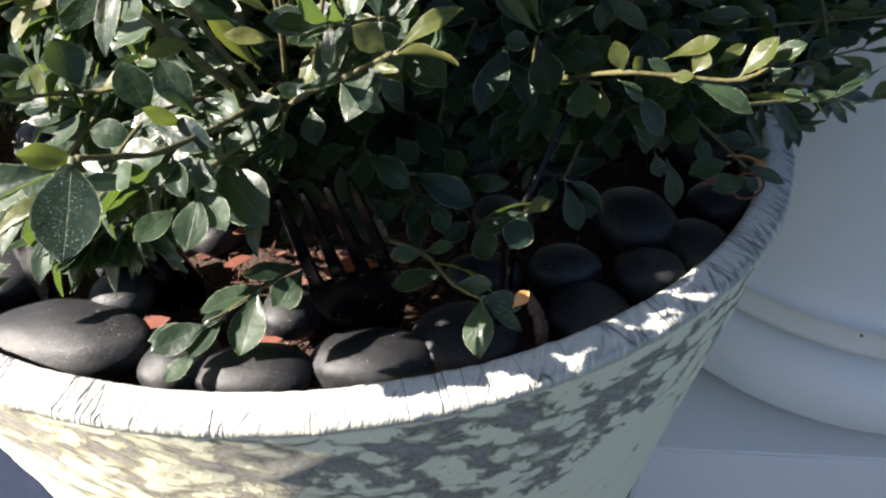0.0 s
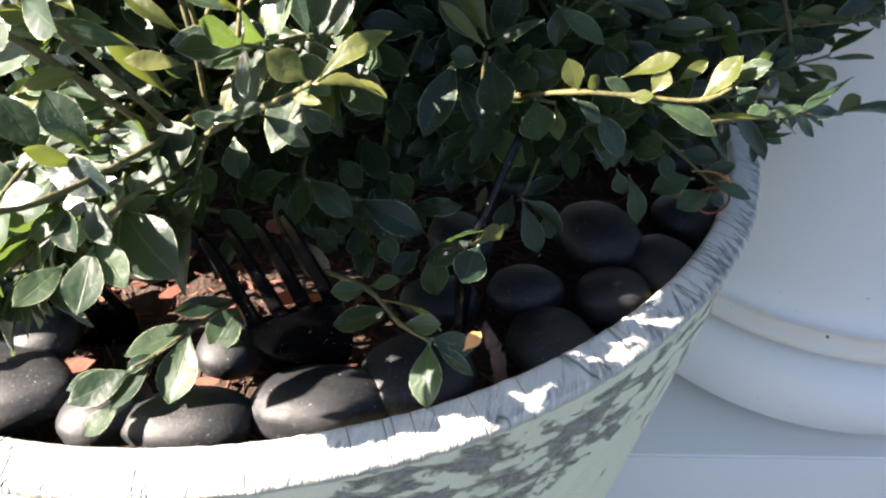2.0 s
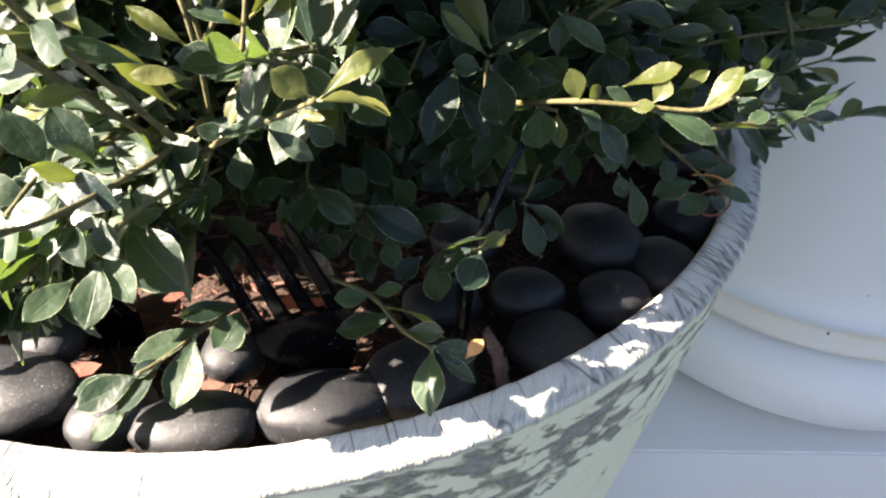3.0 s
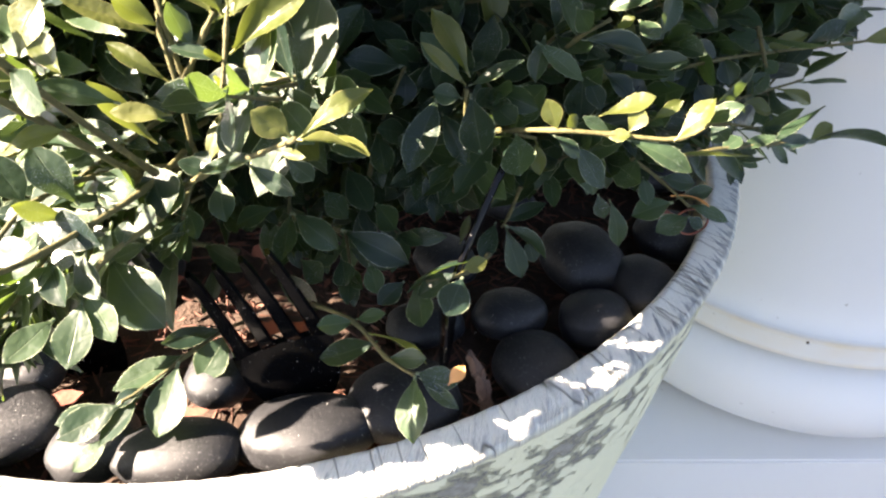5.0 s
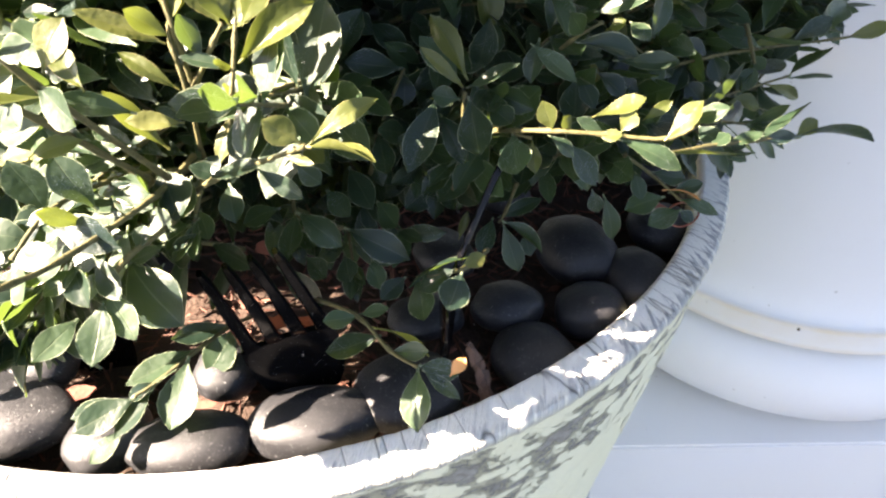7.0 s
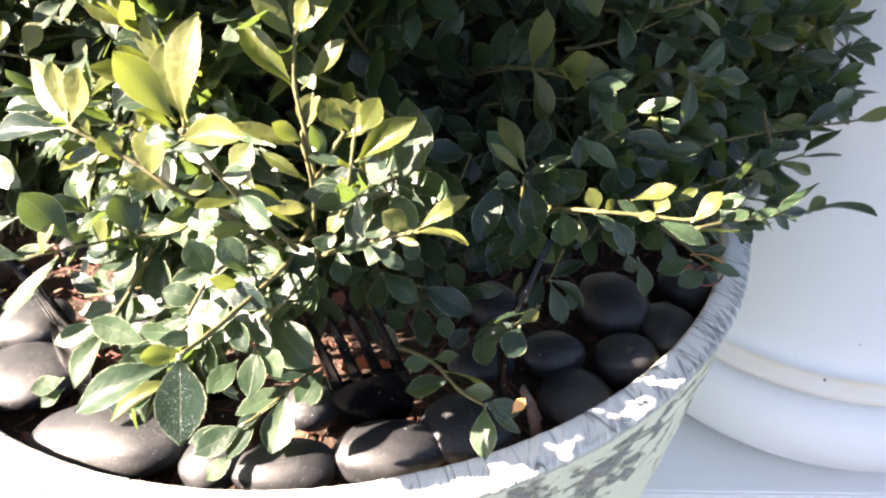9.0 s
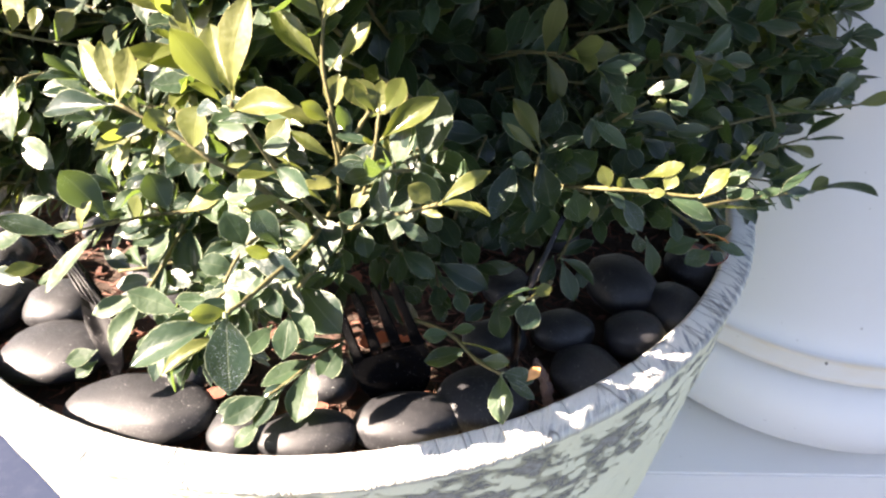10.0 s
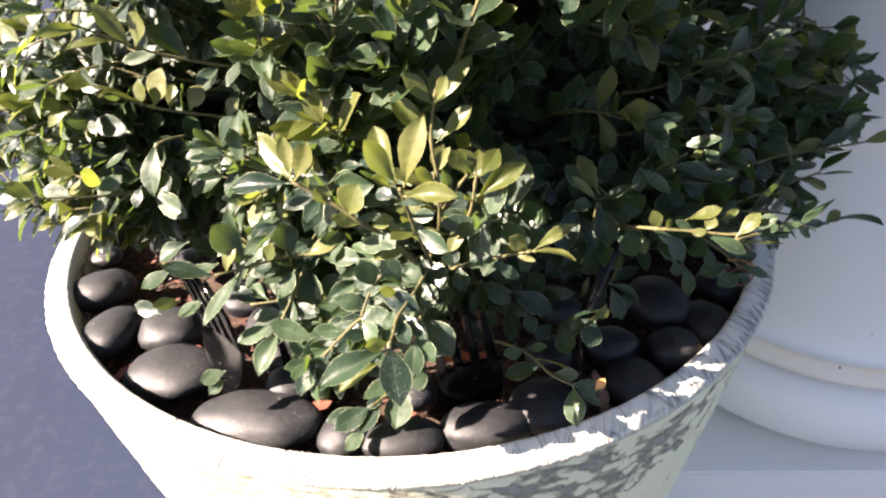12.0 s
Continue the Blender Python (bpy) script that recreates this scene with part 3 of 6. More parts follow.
red_chip(-0.0179, -0.1253, 0.3890, 0.0050, 40, 15, 6)
red_chip(0.0034, -0.1628, 0.3900, 0.0040, 5, 20, 7)
red_chip(-0.0400, -0.1570, 0.3920, 0.0050, -30, 15, 8)
red_chip(-0.0637, -0.1497, 0.3910, 0.0045, 60, 20, 9)
red_chip(-0.0949, -0.1220, 0.3900, 0.0055, 10, 15, 10)
red_chip(-0.1237, -0.1354, 0.3900, 0.0045, 70, 10, 11)
red_chip(-0.0226, -0.1045, 0.3870, 0.0060, 20, 15, 12)
red_chip(-0.1132, -0.0420, 0.4110, 0.0075, 40, 60, 13, M_CHIP_SUNLIT)
red_chip(-0.0990, -0.0650, 0.4080, 0.0060, -20, 55, 14, M_CHIP_SUNLIT)
red_chip(0.0106, -0.1035, 0.3980, 0.0060, 0, 40, 15)
red_chip(0.1500, -0.0900, 0.4010, 0.0060, 10, 35, 16)


def bark_strip():
    """A torn splinter of bark standing against the rim."""
    rng = random.Random(3)
    pts = bend((0.0825, -0.1632, 0.3880), (0.0780, -0.1580, 0.4048), (0.0008, 0.0, 0.0), 10)
    verts, faces = tube(pts, [0.0018 + 0.0006 * rng.random() - 0.0011 * (i / 10) ** 3 for i in range(11)], 9)
    verts = [v + Vector((rng.uniform(-0.0006, 0.0006), rng.uniform(-0.0006, 0.0006), rng.uniform(-0.0012, 0.0012))) for v in verts]
    thing("bark_splinter", "grey-brown splinter of bark standing by the rim", "bark", data=mesh_from("bark_splinter", verts, faces, M_DRY, False))


bark_strip()


def root_curl():
    """A thin reddish root that curls over the pebbles beside the rim."""
    pts = []
    for i in range(22):
        t = i / 21
        a = radians(200 + 330 * t)
        pts.append((0.1560 + 0.0052 * math.cos(a), -0.1035 + 0.003 * t, 0.4065 + 0.0046 * math.sin(a)))
    verts, faces = tube(pts, [0.00038] * 22, 6)
    thing("root_curl", "thin curled red-brown root at the rim", "root", data=mesh_from("root_curl", verts, faces, M_MULCH_RED))


root_curl()


def crumbs():
    """White grains of perlite strewn over pebbles and soil."""
    rng = random.Random(8)
    verts, faces = [], []
    for k in range(60):
        r, a = rng.uniform(0.09, 0.182), radians(rng.uniform(-170, -10))
        x, y = r * math.cos(a), r * math.sin(a)
        z = soil_height(x, y) + 0.002
        for px, py, long, deep, thick, top in PEBBLE_TOPS:
            e = ((x - px) / (long / 2)) ** 2 + ((y - py) / (deep / 2)) ** 2
            if e < 0.6:
                z = max(z, top - thick / 2 + thick / 2 * math.sqrt(1 - e) - 0.0006)
        v, f = chip_shape(rng, rng.uniform(0.0003, 0.0008))
        m = pose(x, y, z, rng.uniform(-40, 40), rng.uniform(-40, 40), rng.uniform(0, 360))
        n0 = len(verts)
        verts += [m @ p for p in v]
        faces += [tuple(n0 + i for i in g) for g in f]
    thing("perlite", "scattered white perlite grains", "perlite", kind="stuff", data=mesh_from("perlite", verts, faces, M_PERLITE, False))


crumbs()


# ------------------------------------------------------------ boxwood
FATS = (0.44, 0.50, 0.41, 0.54, 0.46, 0.38)


def leaf_shape(variant, cols=6, rows=11):
    """Unit boxwood leaf along +y, upper face +z: obovate, folded along the midrib, slightly cupped."""
    rng = random.Random(40 + variant)
    fold, curl, twist = rng.uniform(0.10, 0.42), rng.uniform(-0.30, 0.26), rng.uniform(-0.28, 0.28)
    fat = FATS[variant % 6]
    cup, ripple = rng.uniform(-0.25, 0.55), rng.uniform(0.0, 6.0)
    peak = rng.uniform(0.54, 0.63)
    verts, uvs = [], []
    for j in range(rows):
        t = 0.5 - 0.5 * math.cos(math.pi * j / (rows - 1))
        s = t ** (math.log(0.5) / math.log(peak))
        half = fat / 2 * max(0.0, math.sin(math.pi * s)) ** (0.74 + 0.16 * t * t)
        half = max(half, 0.028 if t < 0.5 else 0.012)
        for i in range(cols + 1):
            u = 2 * i / cols - 1
            x = u * half
            z = fold * abs(x) + curl * (t - 0.1) ** 2 + twist * x * t + cup * u * u * half * (1.2 - t) + 0.012 * math.sin(7 * t + ripple + 2 * u)
            verts.append(Vector((x, 0.06 + 0.94 * t, z)))
            uvs.append((i / cols, t))
    faces = []
    for j in range(rows - 1):
        for i in range(cols):
            a = j * (cols + 1) + i
            faces.append((a, a + 1, a + cols + 2, a + cols + 1))
    # petiole
    n0 = len(verts)
    for y, w in ((-0.02, 0.022), (0.075, 0.026)):
        verts += [Vector((-w, y, 0.0)), Vector((0, y, 0.5 * w)), Vector((w, y, 0.0)), Vector((0, y, -1.2 * w))]
        uvs += [(0.02, 0.0)] * 4
    faces += [(n0 + k, n0 + (k + 1) % 4, n0 + 4 + (k + 1) % 4, n0 + 4 + k) for k in range(4)]
    return verts, faces, uvs


LEAF_SHAPES = [leaf_shape(v) for v in range(6)]
LEAF_SHAPES_LOW = [leaf_shape(v, 4, 8) for v in range(6)]
LEAF_SHAPES_TINY = [leaf_shape(v, 2, 4) for v in range(6)]
LEAF_MESHES = {(v, y): mesh_from("leaf", *LEAF_SHAPES[v][:2], M_LEAF_YOUNG if y else M_LEAF, True, LEAF_SHAPES[v][2]) for v in range(6) for y in (False, True)}


def leaf_frame(base, way, face, length, width=1.0):
    """The matrix that lays the unit leaf from base along way with its upper side towards face."""
    y = Vector(way).normalized()
    z = Vector(face)
    z = z - y * z.dot(y)
    if z.length < 1e-4:
        z = y.orthogonal()
    z.normalize()
    x = y.cross(z)
    m = Matrix((x * length * width, y * length, z * length)).transposed().to_4x4()
    m.translation = base
    return m


class Joined:
    """Collects many leaves or twigs into one mesh."""

    def __init__(self):
        self.verts, self.faces, self.uvs = [], [], []

    def put(self, shape, m):
        n0 = len(self.verts)
        self.verts += [m @ p for p in shape[0]]
        self.faces += [tuple(n0 + i for i in f) for f in shape[1]]
        self.uvs += shape[2]

    def raw(self, verts, faces):
        n0 = len(self.verts)
        self.verts += verts
        self.faces += [tuple(n0 + i for i in f) for f in faces]
        self.uvs += [(0.3, 0.5)] * len(verts)


BUSH = thing("boxwood_shrub", "dense green boxwood shrub growing in the planter", "shrub")
old_leaves, young_leaves, twigs = Joined(), Joined(), Joined()


def sprig(points, pairs, size, rng, young=0.0, thick=0.0011, parts=False, first=0.12, spread=58, name="branch", up=(-0.25, -0.35, 0.9), terminal=True, hold=0.8, flat=0.0):
    """A twig along points with crossed pairs of leaves; young: share of the pairs, from the tip down, that are fresh yellow-green."""
    pts = [Vector(p) for p in points]
    cum = [0.0]
    for a, b in zip(pts, pts[1:]):
        cum.append(cum[-1] + (b - a).length)

    def at(s):
        d = s * cum[-1]
        for i in range(len(pts) - 1):
            if d <= cum[i + 1] or i == len(pts) - 2:
                f = (d - cum[i]) / max(1e-9, cum[i + 1] - cum[i])
                return pts[i].lerp(pts[i + 1], f), (pts[i + 1] - pts[i]).normalized()

    radii = [thick * (1 - 0.55 * c / cum[-1]) for c in cum]
    v, f = tube(pts, radii, 6)
    branch = None
    if parts:
        branch = part(name, mesh_from("branch", v, f, M_TWIG), BUSH)
    else:
        twigs.raw(v, f)
    upv = Vector(up)
    level = upv.normalized()
    roll = rng.uniform(0, math.pi)
    for k in range(pairs):
        s = first + (1 - first) * k / max(1, pairs - 1)
        p, way = at(min(s, 0.999))
        side = way.cross(upv)
        if side.length < 1e-3:
            side = way.orthogonal()
        side.normalize()
        other = side.cross(way).normalized()
        turn = roll + k * math.pi / 2 + rng.uniform(-0.35, 0.35)
        fresh = s > 1 - young if young else False
        grow = size * (1.0 if s < 0.85 else 0.8) * rng.uniform(0.82, 1.15)
        opens = radians(spread * (0.62 if s > 0.9 else 1.0) + rng.uniform(-14, 14))
        for sign in (1, -1):
            out = (side * math.cos(turn) + other * math.sin(turn)) * sign
            lay = way * math.cos(opens) + out * math.sin(opens) + Vector((0, 0, -0.12 * rng.random()))
            lay = lay - level * (lay.dot(level) * flat)
            face = way * math.sin(opens) - out * math.cos(opens) + upv * hold
            put_leaf(p, lay, face, grow * rng.uniform(0.9, 1.1), rng, fresh, branch)
    if terminal:
        p, way = at(0.999)
        for sign in (1, -1):
            out = (way.orthogonal().normalized()) * sign * 0.3
            put_leaf(p, way + out, upv - out, size * 0.7, rng, young > 0, branch)


def put_leaf(base, way, face, length, rng, fresh, branch, width=1.0):
    variant = rng.randrange(6)
    m = leaf_frame(base, way, face, length, width)
    if branch is not None:
        ob = part("leaf", LEAF_MESHES[(variant, fresh)], branch)
        ob.matrix_world = m
    else:
        (young_leaves if fresh else old_leaves).put((LEAF_SHAPES_TINY if base[2] > 0.60 or base[1] > 0.10 else LEAF_SHAPES_LOW)[variant], m)


FACE_FRONT = Vector((-0.15, -0.62, 0.77))
SUNNY = Vector((-0.37, -0.62, 0.69))
EDGEWISE = Vector((0.0, 0.62, 0.78))
LEAF_DRY = mesh_from("leaf", *LEAF_SHAPES[2][:2], M_ORANGE_LEAF, True, LEAF_SHAPES[2][2])
CLEAR = []
hero = random.Random(77)


def branch(*points):
    """A twig of the crown, smoothed between its points."""
    pts = [Vector(p) for p in points]
    fine = []
    for i in range(len(pts) - 1):
        a, b = pts[max(i - 1, 0)], pts[min(i + 2, len(pts) - 1)]
        for k in range(4):
            t = k / 4
            p0, p1 = pts[i], pts[i + 1]
            m0, m1 = (p1 - a) / 2, (b - p0) / 2
            h = (2 * t ** 3 - 3 * t ** 2 + 1) * p0 + (t ** 3 - 2 * t ** 2 + t) * m0 + (-2 * t ** 3 + 3 * t ** 2) * p1 + (t ** 3 - t ** 2) * m1
            fine.append(h)
    fine.append(pts[-1])
    n = len(fine) - 1
    v, f = tube(fine, [0.00060 - 0.00022 * i / n + (0.00020 if i % 4 == 0 else 0.0) for i in range(n + 1)], 8)
    return part("branch", mesh_from("branch", v, f, M_TWIG), BUSH)


def leaf(parent, base, tip, width, age, face=FACE_FRONT):
    """One leaf of a twig from its base to its tip; width as a share of its length."""
    base, tip = Vector(base), Vector(tip)
    variant = hero.randrange(6)
    if width < 0.22:
        face, width = EDGEWISE, 0.36
    if face not in (FACE_FRONT, EDGEWISE) and base.x < 0.03 and -0.38 < face[0] < 0.0:
        face = Vector(face) * 0.4 + SUNNY * 0.6
    me = LEAF_DRY if age == "dry" else LEAF_MESHES[(variant, age == "fresh")]
    fat = FATS[2 if age == "dry" else variant]
    tilt = Vector((hero.uniform(-0.3, 0.3), hero.uniform(-0.3, 0.3), hero.uniform(-0.2, 0.2))) * (1.0 if face in (FACE_FRONT, EDGEWISE) else 0.4)
    ob = part("leaf", me, parent, "dry orange leaf tip" if age == "dry" else "")
    CLEAR.append((base + tip) / 2)
    ob.matrix_world = leaf_frame(base, tip - base, Vector(face) + tilt, (tip - base).length, max(0.7, min(1.7, width / fat)))


# upright front shoot
b = branch((0.0173, -0.1699, 0.4692), (0.0145, -0.1924, 0.4982), (0.0125, -0.2038, 0.5167))
leaf(b, (0.0137, -0.2052, 0.5182), (0.0171, -0.2058, 0.5346), 0.37, "fresh")
leaf(b, (0.0116, -0.2030, 0.5179), (0.0046, -0.2018, 0.5285), 0.46, "fresh")
leaf(b, (0.0114, -0.1983, 0.5159), (0.0053, -0.1886, 0.5264), 0.35, "fresh")
leaf(b, (0.0120, -0.2076, 0.5167), (0.0065, -0.2049, 0.5171), 0.53, "deep", (-0.23, -0.62, 0.75))
leaf(b, (0.0137, -0.2074, 0.5168), (0.0248, -0.2138, 0.5212), 0.31, "fresh")
leaf(b, (0.0117, -0.2084, 0.5154), (0.0192, -0.2095, 0.5172), 0.30, "deep", (-0.26, -0.61, 0.75))
leaf(b, (0.0141, -0.1922, 0.4985), (0.0236, -0.2017, 0.4968), 0.34, "deep")
leaf(b, (0.0103, -0.2019, 0.5161), (0.0071, -0.2047, 0.5208), 0.49, "fresh")
leaf(b, (0.0143, -0.1903, 0.4959), (0.0083, -0.1982, 0.4988), 0.48, "fresh")
leaf(b, (0.0137, -0.1966, 0.5044), (0.0202, -0.1996, 0.5068), 0.48, "deep")

# tall shoot behind
b = branch((0.0212, -0.1543, 0.4739), (0.0201, -0.1544, 0.4912), (0.0185, -0.1517, 0.5037), (0.0199, -0.1494, 0.5156), (0.0214, -0.1444, 0.5225))
leaf(b, (0.0199, -0.1499, 0.5148), (0.0319, -0.1442, 0.5277), 0.29, "fresh")
leaf(b, (0.0194, -0.1499, 0.5148), (0.0110, -0.1480, 0.5247), 0.41, "fresh")
leaf(b, (0.0199, -0.1497, 0.5150), (0.0213, -0.1428, 0.5248), 0.37, "fresh")
leaf(b, (0.0203, -0.1515, 0.5161), (0.0243, -0.1507, 0.5240), 0.45, "fresh")
leaf(b, (0.0183, -0.1517, 0.5037), (0.0067, -0.1478, 0.5182), 0.26, "fresh")
leaf(b, (0.0201, -0.1519, 0.5033), (0.0320, -0.1504, 0.5137), 0.31, "fresh")
leaf(b, (0.0185, -0.1533, 0.4927), (0.0242, -0.1527, 0.5020), 0.39, "fresh")
leaf(b, (0.0191, -0.1546, 0.4909), (0.0123, -0.1558, 0.4963), 0.53, "fresh")

# side twig
b = branch((0.0215, -0.1553, 0.4811), (0.0272, -0.1549, 0.4901), (0.0296, -0.1549, 0.4935))
leaf(b, (0.0285, -0.1551, 0.4916), (0.0374, -0.1549, 0.4967), 0.41, "fresh")
leaf(b, (0.0292, -0.1551, 0.4932), (0.0249, -0.1529, 0.5017), 0.61, "fresh")
leaf(b, (0.0244, -0.1552, 0.4863), (0.0211, -0.1541, 0.4950), 0.50, "deep")

# left olive branch
b = branch((0.0137, -0.1701, 0.4691), (0.0062, -0.1817, 0.4876), (-0.0002, -0.1873, 0.4972), (-0.0073, -0.1861, 0.5027), (-0.0175, -0.1852, 0.5095))
leaf(b, (-0.0169, -0.1852, 0.5095), (-0.0280, -0.1720, 0.5180), 0.30, "fresh", (-0.16, -0.63, 0.76))
leaf(b, (-0.0168, -0.1852, 0.5095), (-0.0113, -0.1827, 0.5197), 0.46, "fresh")
leaf(b, (-0.0178, -0.1841, 0.5093), (-0.0192, -0.1791, 0.5199), 0.27, "fresh")
leaf(b, (-0.0177, -0.1854, 0.5091), (-0.0359, -0.1829, 0.5079), 0.30, "deep", (-0.14, -0.59, 0.79))
leaf(b, (-0.0038, -0.1872, 0.4993), (-0.0008, -0.1875, 0.5091), 0.90, "fresh")
leaf(b, (-0.0091, -0.1861, 0.5028), (-0.0110, -0.1859, 0.5083), 1.00, "fresh")
leaf(b, (-0.0118, -0.1850, 0.5043), (-0.0200, -0.1850, 0.5025), 0.35, "deep", (-0.18, -0.58, 0.79))
leaf(b, (0.0018, -0.1863, 0.4952), (0.0077, -0.1881, 0.4993), 0.62, "fresh")
leaf(b, (-0.0002, -0.1876, 0.4969), (-0.0080, -0.1889, 0.5004), 0.46, "fresh")
leaf(b, (-0.0135, -0.1854, 0.5073), (-0.0140, -0.1852, 0.5110), 0.78, "fresh")
leaf(b, (0.0062, -0.1817, 0.4876), (-0.0022, -0.1816, 0.4849), 0.65, "deep", (-0.26, -0.54, 0.80))
leaf(b, (0.0033, -0.1847, 0.4922), (0.0087, -0.1913, 0.4913), 0.54, "deep")

# left low branch
b = branch((-0.0158, -0.1504, 0.4634), (-0.0278, -0.1517, 0.4619), (-0.0354, -0.1530, 0.4620), (-0.0460, -0.1579, 0.4624), (-0.0558, -0.1636, 0.4633))
leaf(b, (-0.0467, -0.1568, 0.4640), (-0.0564, -0.1539, 0.4771), 0.60, "deep")
leaf(b, (-0.0558, -0.1638, 0.4630), (-0.0718, -0.1650, 0.4688), 0.33, "deep")
leaf(b, (-0.0482, -0.1626, 0.4627), (-0.0582, -0.1775, 0.4537), 0.32, "deep", (-0.12, -0.45, 0.88))
leaf(b, (-0.0317, -0.1517, 0.4621), (-0.0355, -0.1477, 0.4731), 0.74, "deep")
leaf(b, (-0.0278, -0.1520, 0.4614), (-0.0165, -0.1514, 0.4689), 0.43, "fresh")
leaf(b, (-0.0351, -0.1543, 0.4602), (-0.0455, -0.1542, 0.4581), 0.59, "deep", (-0.18, -0.49, 0.85))
leaf(b, (-0.0313, -0.1554, 0.4585), (-0.0349, -0.1639, 0.4529), 0.68, "deep", (-0.19, -0.48, 0.86))
leaf(b, (-0.0238, -0.1517, 0.4618), (-0.0072, -0.1574, 0.4633), 0.30, "deep", (-0.25, -0.51, 0.82))
leaf(b, (-0.0408, -0.1557, 0.4620), (-0.0377, -0.1541, 0.4693), 0.72, "fresh")
leaf(b, (-0.0527, -0.1616, 0.4626), (-0.0498, -0.1584, 0.4705), 0.63, "fresh")

# left hanging twig
b = branch((-0.0284, -0.1521, 0.4578), (-0.0317, -0.1610, 0.4523), (-0.0345, -0.1698, 0.4486), (-0.0357, -0.1748, 0.4468))
leaf(b, (-0.0315, -0.1629, 0.4514), (-0.0329, -0.1719, 0.4465), 0.60, "deep", (-0.19, -0.45, 0.87))
leaf(b, (-0.0341, -0.1678, 0.4498), (-0.0453, -0.1675, 0.4478), 0.50, "deep", (-0.17, -0.44, 0.88))
leaf(b, (-0.0367, -0.1728, 0.4480), (-0.0493, -0.1760, 0.4444), 0.44, "deep", (-0.15, -0.42, 0.90))
leaf(b, (-0.0345, -0.1741, 0.4478), (-0.0412, -0.1873, 0.4408), 0.52, "deep", (-0.16, -0.40, 0.90))
leaf(b, (-0.0325, -0.1640, 0.4498), (-0.0230, -0.1693, 0.4489), 0.49, "deep")
leaf(b, (-0.0343, -0.1722, 0.4469), (-0.0257, -0.1803, 0.4387), 0.32, "deep")

# front centre branch
b = branch((0.0170, -0.1546, 0.4650), (0.0145, -0.1720, 0.4664), (0.0079, -0.1943, 0.4697), (0.0079, -0.2063, 0.4752), (0.0079, -0.2171, 0.4808))
leaf(b, (0.0078, -0.2180, 0.4813), (0.0108, -0.2314, 0.4743), 0.53, "deep", (0.45, -0.60, 0.66))
leaf(b, (0.0069, -0.2188, 0.4802), (-0.0091, -0.2261, 0.4773), 0.41, "deep")
leaf(b, (0.0078, -0.2162, 0.4803), (0.0017, -0.2197, 0.4825), 0.52, "fresh")
leaf(b, (0.0055, -0.2175, 0.4751), (-0.0058, -0.2236, 0.4720), 0.23, "fresh")
leaf(b, (0.0069, -0.1930, 0.4681), (-0.0034, -0.1915, 0.4659), 0.73, "deep", (-0.25, -0.45, 0.86))
leaf(b, (-0.0001, -0.1816, 0.4706), (-0.0031, -0.1809, 0.4804), 0.72, "deep")
leaf(b, (0.0141, -0.1730, 0.4649), (0.0183, -0.1805, 0.4623), 0.91, "deep", (-0.33, -0.47, 0.82))
leaf(b, (0.0137, -0.1644, 0.4685), (0.0194, -0.1748, 0.4622), 0.84, "deep")
leaf(b, (0.0133, -0.1868, 0.4628), (0.0224, -0.1977, 0.4575), 0.69, "deep")
leaf(b, (0.0091, -0.1887, 0.4655), (0.0160, -0.1977, 0.4632), 0.38, "deep", (-0.29, -0.44, 0.85))
leaf(b, (0.0070, -0.1915, 0.4668), (0.0104, -0.1987, 0.4633), 0.60, "deep")

# front centre inner
b = branch((0.0177, -0.1516, 0.4605), (0.0052, -0.1659, 0.4667), (-0.0007, -0.1801, 0.4693), (-0.0034, -0.1905, 0.4668))
leaf(b, (-0.0010, -0.1927, 0.4619), (-0.0087, -0.1962, 0.4642), 0.46, "deep")
leaf(b, (-0.0030, -0.1639, 0.4697), (-0.0006, -0.1590, 0.4738), 0.95, "deep", (-0.28, -0.53, 0.80))
leaf(b, (0.0004, -0.1823, 0.4696), (0.0126, -0.1903, 0.4692), 0.46, "deep", (-0.28, -0.47, 0.84))
leaf(b, (-0.0005, -0.1828, 0.4689), (-0.0066, -0.1854, 0.4658), 1.00, "deep", (-0.24, -0.47, 0.85))
leaf(b, (0.0038, -0.1704, 0.4690), (-0.0093, -0.1720, 0.4639), 0.50, "deep", (-0.26, -0.49, 0.83))
leaf(b, (0.0053, -0.1667, 0.4673), (0.0137, -0.1746, 0.4662), 0.69, "deep")
leaf(b, (-0.0034, -0.1910, 0.4661), (0.0023, -0.1985, 0.4639), 0.58, "deep", (-0.24, -0.43, 0.87))
leaf(b, (-0.0023, -0.1848, 0.4662), (-0.0102, -0.1861, 0.4698), 0.69, "deep")

# low front twig
b = branch((0.0128, -0.1384, 0.3995), (0.0099, -0.1462, 0.4040), (0.0038, -0.1578, 0.4068), (-0.0047, -0.1675, 0.4055), (-0.0085, -0.1713, 0.4055))
leaf(b, (0.0029, -0.1609, 0.4078), (0.0001, -0.1757, 0.3970), 0.61, "deep")
leaf(b, (0.0035, -0.1577, 0.4070), (-0.0121, -0.1673, 0.4054), 0.44, "deep")
leaf(b, (-0.0049, -0.1682, 0.4046), (-0.0126, -0.1787, 0.3984), 0.47, "deep", (-0.27, -0.34, 0.90))
leaf(b, (-0.0090, -0.1709, 0.4043), (-0.0227, -0.1783, 0.4008), 0.52, "deep")
leaf(b, (-0.0117, -0.1705, 0.4030), (-0.0267, -0.1721, 0.3983), 0.37, "deep", (-0.25, -0.34, 0.91))
leaf(b, (-0.0106, -0.1770, 0.3998), (-0.0181, -0.1836, 0.3954), 0.55, "deep", (-0.26, -0.31, 0.91))
